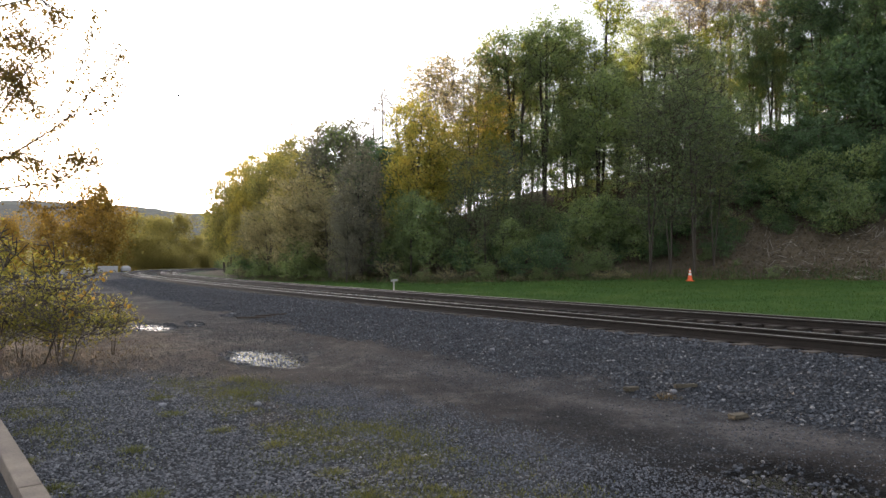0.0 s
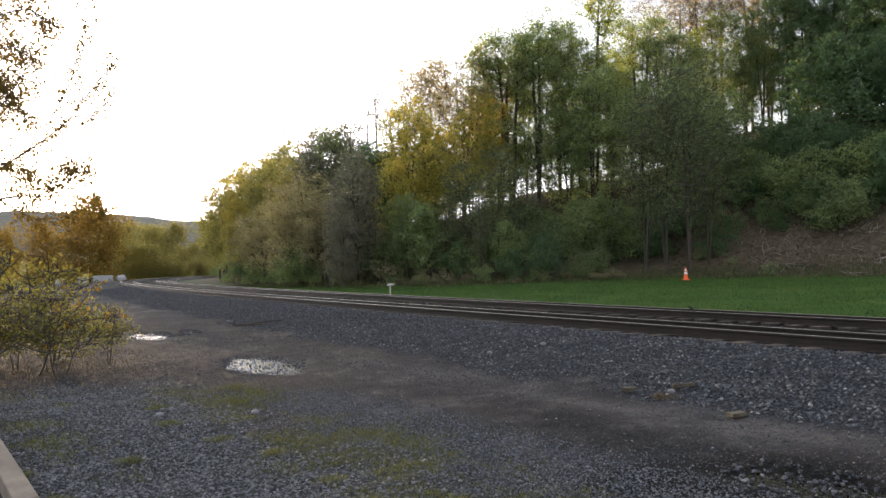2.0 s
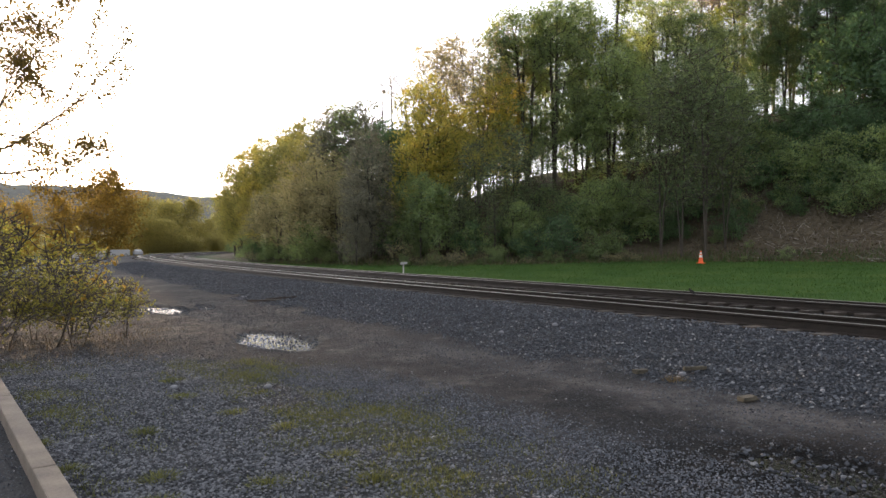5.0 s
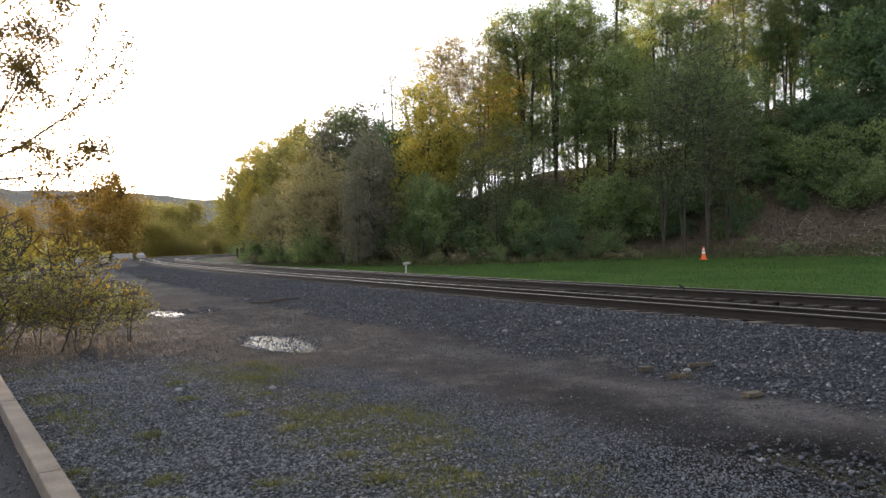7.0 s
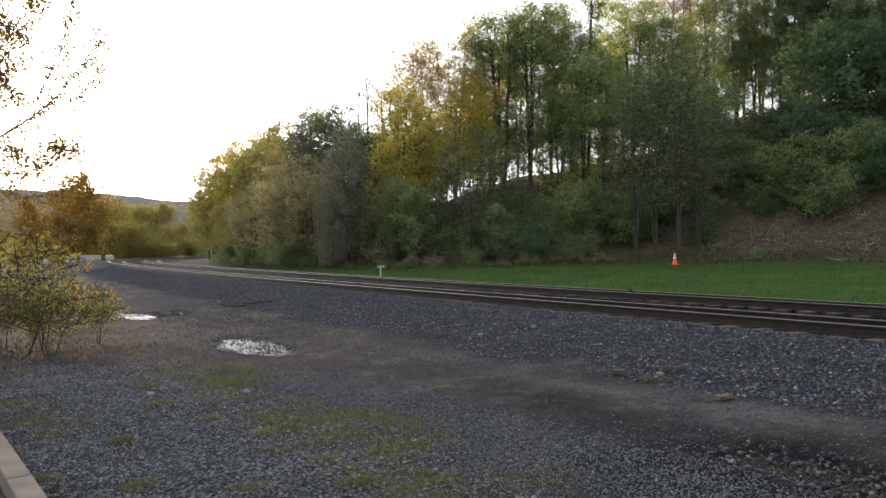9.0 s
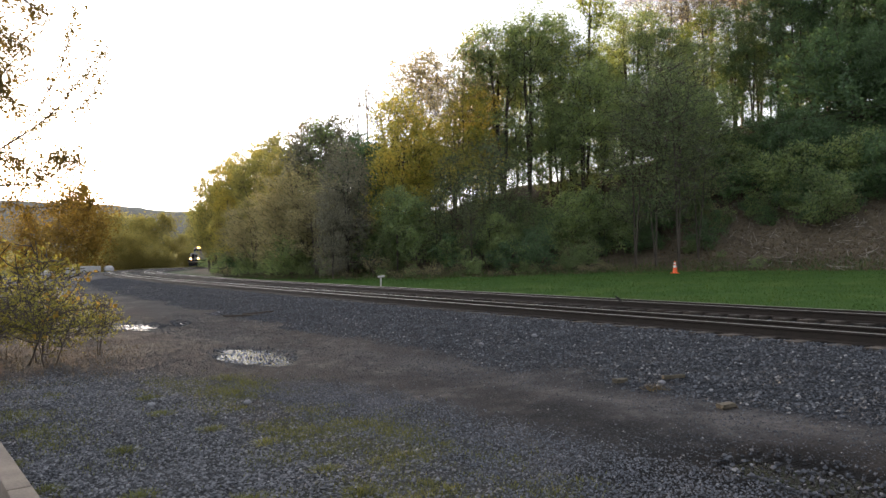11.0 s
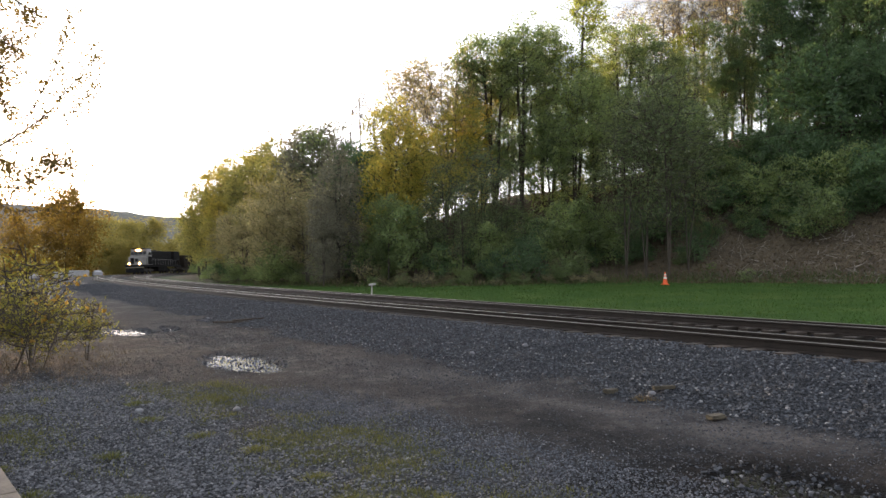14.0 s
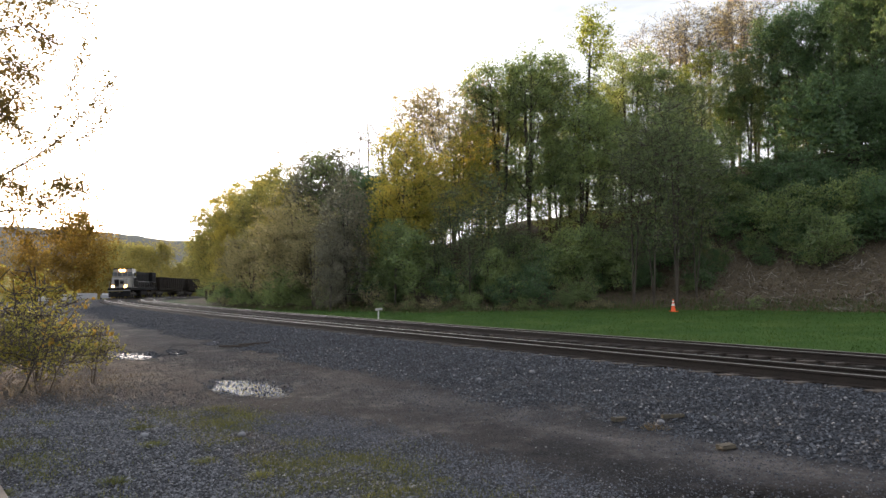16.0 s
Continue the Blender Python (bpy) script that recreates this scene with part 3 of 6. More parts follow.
# ------------------------------------------------------------ plants
def tubes(segments, sides=5, least=0.0):
    """Tapered tubes for rows of x0 y0 z0 x1 y1 z1 r0 r1, as vertices and quads."""
    g = np.array(segments, float)
    g[:, 6:] = np.maximum(g[:, 6:], least)
    a, b, r0, r1 = g[:, :3], g[:, 3:6], g[:, 6], g[:, 7]
    d = b - a
    d /= np.linalg.norm(d, axis=1)[:, None] + 1e-9
    ref = np.where(abs(d[:, 2:3]) > 0.9, np.array([[1.0, 0, 0]]), np.array([[0, 0, 1.0]]))
    u = np.cross(d, ref)
    u /= np.linalg.norm(u, axis=1)[:, None] + 1e-9
    w = np.cross(d, u)
    ang = np.arange(sides) / sides * 2 * np.pi
    ring = u[:, None] * np.cos(ang)[None, :, None] + w[:, None] * np.sin(ang)[None, :, None]
    v = np.concatenate([a[:, None] + ring * r0[:, None, None], b[:, None] + ring * r1[:, None, None]], 1)
    j = np.arange(sides)
    f = np.stack([j, (j + 1) % sides, (j + 1) % sides + sides, j + sides], -1)
    f = f[None] + (np.arange(len(g)) * 2 * sides)[:, None, None]
    return v.reshape(-1, 3), f.reshape(-1, 4)


def leaves_mesh(name, centres, size, rng, droop=0.0):
    """A diamond leaf at each centre, turned at random."""
    k = len(centres)
    a = rng.normal(size=(k, 3))
    a[:, 2] -= droop
    a /= np.linalg.norm(a, axis=1)[:, None]
    b = np.cross(a, rng.normal(size=(k, 3)))
    b /= np.linalg.norm(b, axis=1)[:, None]
    s = (size * rng.uniform(0.6, 1.35, k))[:, None]
    c = np.asarray(centres)
    lift = np.cross(a, b) * s * 0.12
    v = np.stack([c - a * s * 0.5, c + b * s * 0.3 + lift, c + a * s * 0.5, c - b * s * 0.3 + lift], 1)
    return mesh_of(name, v.reshape(-1, 3), np.arange(4 * k).reshape(-1, 4))


def grow(rng, height, spread, bole=0.3, limbs=16, girth=0.02, stems=1, up=0.55, levels=2, wob=0.05, shape="round"):
    """Limbs of a tree (segments) and its twig ends."""
    seg, tips = [], []

    def branch(p, d, length, r, level):
        steps = 5 if level == 0 else 3
        for k in range(steps):
            d = d + rng.normal(0, 0.13 if level else wob, 3)
            d[2] += 0.06 if level else 0.02
            d /= np.linalg.norm(d)
            q = p + d * length / steps
            r2 = r * (1 - 0.75 / steps) if level else r * 0.84
            seg.append((*p, *q, r, r2))
            if level < levels and (k or level):
                for _ in range(2 if level == 0 else rng.integers(2, 4)):
                    e = d * up + rng.normal(0, 0.62, 3)
                    e[2] = abs(e[2]) * 0.7
                    branch(q, e / np.linalg.norm(e), length * rng.uniform(0.42, 0.72), r2 * 0.6, level + 1)
            if level >= max(1, levels - 1):
                tips.append((*q, length / steps))
            p, r = q, r2
        tips.append((*p, length / steps))
    for s in range(stems):
        lean = rng.normal(0, 0.03 if stems == 1 else 0.16, 2)
        p, d = np.array([rng.normal(0, 0.12) * (stems > 1), rng.normal(0, 0.12) * (stems > 1), -0.5]), np.array([lean[0], lean[1], 1.0])
        r, n = height * girth / stems ** 0.5, 10
        top = height * (1 if s == 0 else rng.uniform(0.75, 0.97)) + 0.5
        for k in range(n):
            d = d + np.r_[rng.normal(0, wob, 2), 0]
            d /= np.linalg.norm(d)
            q = p + d * top / n
            r2 = r * 0.82 if k else r * 0.72
            seg.append((*p, *q, r, r2))
            frac = (k + 1) / n
            if frac >= bole:
                for _ in range(max(1, round(limbs / stems / (n * (1 - bole))))):
                    g = rng.uniform(0, 2 * np.pi)
                    rel = (frac - bole) / (1 - bole)
                    prof = {"round": math.sin(math.pi * (0.15 + 0.75 * rel)) , "vase": 0.45 + 0.6 * rel if rel < 0.85 else 0.7, "tall": 0.95 - 0.3 * rel, "cone": 1.0 - 0.85 * rel}[shape]
                    rise = 0.35 + 0.75 * rel
                    e = np.array([math.cos(g), math.sin(g), rise])
                    branch(q, e / np.linalg.norm(e), spread * prof * rng.uniform(0.7, 1.15), r2 * 0.5, 1)
            p, r = q, r2
        tips.append((*p, 0.6))
    return np.array(seg), np.array(tips)


def clothe(rng, tips, per_tip, scatter):
    c = np.repeat(tips[:, :3], per_tip, 0)
    reach = np.repeat(np.maximum(tips[:, 3], 0.3), per_tip)[:, None]
    return c + rng.normal(0, 1, c.shape) * reach * scatter


def build_tree(name, seed, height, spread, leaf, per_tip, leaf_size, bark=None, label="", category="tree", scatter=1.0, sides=5, group="trees on the bank", fill=0, tuft=24, low=0.5, **how):
    """A tree at the origin: trunk with its limbs, and a crown of leaves."""
    rng = np.random.default_rng(seed)
    seg, tips = grow(rng, height, spread, **how)
    thing = empty(name)
    v, f = tubes(seg, sides, 0.0009 * height)
    part("trunk", mesh_of("trunk", v, f, True), bark or BARK, thing)
    if fill:
        # clumps of leaves through the crown, hollowed and lobed
        d = rng.normal(size=(fill, 3))
        d /= np.linalg.norm(d, axis=1)[:, None]
        lobes = 1 + 0.22 * np.sin(3 * d[:, 0] + seed) + 0.2 * np.sin(4 * d[:, 1] - seed) + 0.18 * np.sin(5 * d[:, 2] + 2 * seed)
        r = rng.uniform(0.35, 1.0, fill) ** 0.6 * lobes
        c = d * r[:, None] * np.array([spread * 0.82, spread * 0.82, height * (1 - low) * 0.95]) + np.array([0, 0, height * low])
        c = c[(c[:, 2] > 0.3) & (c[:, 2] < height * 1.04)]
        tips = np.concatenate([tips, np.c_[np.repeat(c, max(1, tuft // per_tip), 0) + rng.normal(0, 0.3, (len(c) * max(1, tuft // per_tip), 3)), np.full(len(c) * max(1, tuft // per_tip), 0.45)]])
    if per_tip:
        part("crown", leaves_mesh("crown", clothe(rng, tips, per_tip, scatter), leaf_size, rng), leaf, thing)
    tagged(thing, label, category, group)
    return thing


def stand(thing, x, y, turn=0.0, scale=1.0, sink=0.0, first=[]):
    """Move the model itself to its place once, later copies of it."""
    z = float(ground_height(np.array([x]), np.array([y]))[0]) - sink
    m = pose(x, y, z, 0, 0, turn) @ Matrix.Diagonal((scale, scale, scale, 1))
    if thing.name in first:
        return copy_thing_at(thing, m)
    first.append(thing.name)
    thing.matrix_basis = m
    return thing


def copy_thing_at(thing, m):
    kept = thing.matrix_basis.copy()
    thing.matrix_basis = Matrix()
    made = copy_thing(thing, m)
    thing.matrix_basis = kept
    return made


def lay_limbs(rng, height, trunks, targets, up=0.35):
    """Join each leaf clump to the nearest limb below it; limbs thicken by what they carry."""
    pos, parent, run = [], [], []
    for line in trunks:
        last = -1
        for k, p in enumerate(line):
            pos.append(np.array(p, float))
            parent.append(last)
            run.append(0.0 if last < 0 else run[last] + np.linalg.norm(pos[-1] - pos[last]))
            last = len(pos) - 1
    axis = np.array(pos)
    gap = np.array([np.min(np.linalg.norm(axis - t, axis=1)) for t in targets])
    tips = []
    for i in np.argsort(gap):
        t = targets[i]
        P = np.array(pos)
        d = np.linalg.norm(P - t, axis=1)
        cost = d + 2.2 * np.maximum(0, P[:, 2] - t[2] + up * d) + 0.12 * np.array(run)
        cost[P[:, 2] < 0.08 * height] += 3
        j = int(np.argmin(cost))
        a, span = pos[j], t - pos[j]
        bend = np.array((0, 0, -0.1 * np.linalg.norm(span)))
        last, steps = j, 3 if np.linalg.norm(span) > 0.9 else 2
        for k in range(1, steps + 1):
            u = k / steps
            q = a + span * u + bend * 4 * u * (1 - u) + rng.normal(0, 0.05, 3) * np.linalg.norm(span) * (k < steps)
            pos.append(q)
            parent.append(last)
            run.append(run[last] + np.linalg.norm(q - pos[last]))
            last = len(pos) - 1
        tips.append((last, i))
    load = np.zeros(len(pos))
    for k, _ in tips:
        load[k] += 1
    for k in range(len(pos) - 1, -1, -1):
        if parent[k] >= 0:
            load[parent[k]] += load[k]
    return np.array(pos), parent, load, tips


def wood_tree(name, seed, height, leaf, crowns, clumps, leaves, leaf_size, label, bark=None, girth=0.16, stems=((0, 0, 1.0),), clump=0.5, category="tree", group="trees on the bank", sides=4, shell=0.55, twigs=2):
    """A tree from its crown's lobes (x, y, z, across, up, share): clumps of leaves, and the limbs that carry them."""
    rng = np.random.default_rng(seed)
    thing = empty(name)
    trunks = []
    for lean_x, lean_y, reach in stems:
        line, n = [], 10
        wig = rng.normal(0, 0.011 * height, (n + 1, 2)).cumsum(0) * 0.45
        for k in range(n + 1):
            u = k / n
            line.append((lean_x * u ** 1.3 + wig[k, 0] * u, lean_y * u ** 1.3 + wig[k, 1] * u, -0.5 + (height * reach * 0.93 + 0.5) * u))
        trunks.append(line)
    total = sum(c[5] for c in crowns)
    targets = []
    for cx, cy, cz, across, tall, share in crowns:
        k = max(3, round(clumps * share / total))
        d = rng.normal(size=(k, 3))
        d /= np.linalg.norm(d, axis=1)[:, None]
        r = (shell + (1 - shell) * rng.random(k)) ** 0.8 * rng.uniform(0.72, 1.08, k)
        targets.append(d * r[:, None] * (across, across, tall) + (cx, cy, cz))
    targets = np.concatenate(targets)
    targets = targets[(targets[:, 2] > 0.25) & (targets[:, 2] < height)]
    pos, parent, load, tips = lay_limbs(rng, height, trunks, targets)
    most = load.max()
    rad = np.maximum(girth * 0.62 * (np.maximum(load, 0.2) / most) ** 0.56, 0.01)
    seg = [(*pos[p], *pos[k], rad[p] if p >= 0 and load[p] < 2.4 * load[k] + 2 else rad[k] * 1.1, rad[k]) for k, p in enumerate(parent) if p >= 0]
    centres = []
    for k, i in tips:
        size = clump * rng.uniform(0.65, 1.35)
        for _ in range(twigs):
            d = rng.normal(0, 1, 3)
            d[2] = abs(d[2]) * 0.6
            q = pos[k] + d / np.linalg.norm(d) * size * rng.uniform(0.8, 1.5)
            seg.append((*pos[k], *q, 0.011, 0.006))
            centres.append(pos[k] + (q - pos[k]) * rng.random((max(1, leaves // (2 * twigs)), 1)) ** 0.6 + rng.normal(0, 0.13, (max(1, leaves // (2 * twigs)), 3)))
        n = max(1, round(leaves / 2 * rng.uniform(0.5, 1.4)))
        centres.append(pos[k] + rng.normal(0, size * 0.62, (n, 3)) * (1, 1, 0.7))
    v, f = tubes(np.array(seg), sides)
    part("trunk", mesh_of("trunk", v, f, True), bark or BARK, thing)
    if leaves:
        c = np.concatenate(centres)
        part("crown", leaves_mesh("crown", c[c[:, 2] > 0.05], leaf_size, rng), leaf, thing)
    tagged(thing, label, category, group)
    return thing


tall_green = wood_tree("tall_green_tree", 11, 16, GREEN, ((-1.5, 0, 13.2, 2.2, 2.8, 3), (1.6, 0.4, 13.6, 2.2, 2.4, 3), (0.2, -0.8, 10.2, 3.0, 2.8, 3), (0.8, 0.6, 6.4, 2.6, 2.4, 1.6), (-0.9, 0.3, 4.0, 2.0, 1.6, 0.6)), 300, 44, 0.165, "tall green spring tree with a dark forked trunk", girth=0.24, stems=((-1.2, 0, 1.0), (1.3, 0.3, 0.98), (0.3, -0.6, 0.8)), clump=0.55, shell=0.4)
sparse_tree = wood_tree("sparse_yellow_green_tree", 12, 17, LIME, ((0.9, 0, 14.6, 1.7, 2.6, 3), (0.2, 0.2, 11.0, 1.6, 2.4, 1.2), (-0.6, 0, 8.0, 1.8, 2.6, 1)), 150, 34, 0.16, "slender tree with sparse yellow-green new leaves", girth=0.19, stems=((0.9, 0, 1.0), (-0.7, 0.2, 0.72)), clump=0.42, shell=0.3)
russet_tree = wood_tree("pale_russet_tree", 13, 14, PINK, ((-1.8, 0, 11.2, 2.2, 2.7, 2), (1.6, 0.3, 11.8, 2.2, 2.2, 2), (0.0, -0.4, 8.6, 3.5, 2.8, 2.4), (0.3, 0.4, 5.2, 2.8, 2.2, 1.2)), 330, 26, 0.14, "tree with thin pale russet young leaves", bark=PALE_BARK, girth=0.19, stems=((-0.9, 0, 0.97), (0.9, 0.3, 1.0), (0.1, -0.3, 0.9)), clump=0.5, shell=0.3, twigs=4)
golden_tree = wood_tree("golden_tree", 14, 12, GOLD, ((-0.4, 0, 9.0, 2.2, 3.0, 2.4), (0.9, 0.3, 6.6, 2.6, 2.8, 2.2), (-0.9, -0.3, 4.2, 2.5, 2.6, 1.8)), 270, 48, 0.16, "tree in golden-yellow young leaf lit from behind", girth=0.16, stems=((-0.4, 0, 1.0), (0.8, 0.2, 0.85)), clump=0.5)
bare_tree = wood_tree("bare_grey_tree", 15, 16, PINK, ((-1.6, 0, 12.6, 2.5, 3.2, 2), (1.6, 0.3, 13.0, 2.4, 2.9, 2), (0, -0.4, 9.4, 2.6, 2.6, 1)), 330, 7, 0.12, "tall grey tree, twigs still nearly bare", bark=PALE_BARK, girth=0.2, stems=((-0.9, 0, 1.0), (1.0, 0.2, 0.98)), clump=0.55, shell=0.3, twigs=5)
snag = wood_tree("bare_snag", 16, 15, PINK, ((0.1, 0, 11.8, 0.7, 3.0, 1),), 34, 0, 0.1, "bare upright snag with short dead twigs", bark=PALE_BARK, girth=0.13, stems=((0.2, 0, 1.0),), clump=0.35, twigs=2)
deep_tree = wood_tree("dense_dark_green_tree", 17, 17, DEEP, ((-1.3, 0, 13.2, 2.8, 3.6, 3), (1.6, 0.4, 12.2, 2.9, 3.3, 3), (0.2, -0.6, 8.4, 3.6, 3.2, 3), (-0.3, 0.3, 4.6, 3.2, 2.8, 1.8)), 370, 52, 0.2, "dense dark green tree on the steep bank", girth=0.24, stems=((-0.9, 0, 1.0), (1.0, 0.3, 0.94)), clump=0.62)
umber_tree = wood_tree("brown_budding_tree", 18, 9, UMBER, ((-1.3, 0, 5.8, 2.0, 2.7, 2), (1.2, 0.2, 6.3, 1.9, 2.5, 2), (0, -0.5, 3.4, 2.9, 2.8, 2.6)), 260, 44, 0.15, "dense brown-green budding tree hung with creepers", girth=0.15, stems=((-0.9, 0, 0.9), (0.9, 0.2, 1.0), (0, -0.5, 0.7)), clump=0.5)
round_tree = wood_tree("round_green_tree", 19, 11, GREEN, ((-1.2, 0, 7.6, 2.3, 3.0, 2), (1.3, 0.3, 8.0, 2.3, 2.7, 2), (0.1, -0.5, 4.4, 3.1, 3.2, 2.6)), 300, 46, 0.165, "round green tree in full leaf at the wood's edge", girth=0.16, stems=((-0.7, 0, 1.0), (0.8, 0.2, 0.95)), clump=0.52)
olive_tree = wood_tree("round_olive_tree", 27, 11, OLIVE, ((-1.2, 0, 7.6, 2.3, 3.0, 2), (1.3, 0.3, 8.0, 2.3, 2.7, 2), (0.1, -0.5, 4.4, 3.1, 3.2, 2.6)), 300, 46, 0.165, "round olive-gold tree at the end of the wood", girth=0.16, stems=((-0.7, 0, 1.0), (0.8, 0.2, 0.95)), clump=0.52)
creeper_tree = wood_tree("creeper_hung_tree", 24, 10, IVY, ((0.4, 0, 7.2, 1.5, 2.6, 2), (-0.4, 0.2, 5.2, 2.0, 3.0, 2), (0.3, -0.3, 2.6, 2.1, 2.5, 2)), 300, 44, 0.14, "dark tree wrapped to the ground in creepers", girth=0.17, stems=((0.4, 0, 1.0), (-0.4, 0.2, 0.8)), clump=0.5, shell=0.65)
airy_tree = wood_tree("slender_dark_stemmed_tree", 20, 11, MURK, ((0.1, 0, 8.2, 2.0, 2.6, 2), (-0.3, 0.2, 5.6, 2.2, 2.4, 1.5), (0.4, 0, 3.4, 1.7, 1.6, 0.5)), 230, 17, 0.14, "slender dark-stemmed tree with thin foliage at the lawn's edge", girth=0.095, stems=((0.5, 0, 1.0), (-0.8, 0.1, 0.82)), clump=0.5, shell=0.3, twigs=3)
slope_bush = wood_tree("tall_green_bush", 25, 4.5, GREEN, ((-0.8, 0, 2.6, 1.3, 1.6, 1), (0.9, 0.2, 2.3, 1.3, 1.5, 1), (0, -0.4, 1.3, 1.8, 1.2, 1)), 110, 50, 0.15, "tall leafy green bush on the slope", girth=0.06, stems=((-0.6, 0, 1.0), (0.7, 0.2, 0.8)), clump=0.42, category="bush", group="undergrowth", sides=3)
dark_slope_bush = wood_tree("tall_dark_bush", 26, 4.5, DEEP, ((-0.8, 0, 2.7, 1.4, 1.6, 1), (0.9, 0.2, 2.2, 1.3, 1.5, 1), (0, -0.4, 1.3, 1.9, 1.2, 1)), 110, 50, 0.16, "tall dark green bush on the slope", girth=0.06, stems=((-0.6, 0, 1.0), (0.7, 0.2, 0.8)), clump=0.42, category="bush", group="undergrowth", sides=3)
shrub = wood_tree("green_shrub", 21, 2.6, GREEN, ((-0.4, 0, 1.5, 0.9, 1.0, 1), (0.5, 0.1, 1.2, 0.9, 0.9, 1), (0, -0.2, 0.6, 1.2, 0.6, 1)), 46, 42, 0.12, "leafy green shrub of the undergrowth", girth=0.03, stems=((-0.3, 0, 0.9), (0.4, 0.1, 0.75)), clump=0.3, category="shrub", group="undergrowth", sides=3)
deep_shrub = wood_tree("dark_shrub", 22, 3.2, DEEP, ((-0.5, 0, 1.9, 1.1, 1.2, 1), (0.6, 0.1, 1.5, 1.1, 1.1, 1), (0, -0.2, 0.8, 1.5, 0.8, 1)), 60, 42, 0.14, "dark green shrub on the shaded slope", girth=0.035, stems=((-0.3, 0, 0.9), (0.4, 0.1, 0.75)), clump=0.34, category="shrub", group="undergrowth", sides=3)
umber_shrub = wood_tree("brown_shrub", 23, 2.0, UMBER, ((-0.3, 0, 1.1, 0.8, 0.8, 1), (0.4, 0.1, 0.9, 0.8, 0.7, 1)), 40, 16, 0.11, "brown twiggy shrub with few leaves", girth=0.025, stems=((-0.3, 0, 0.9), (0.4, 0.1, 0.75)), clump=0.3, category="shrub", group="undergrowth", sides=3, twigs=4)

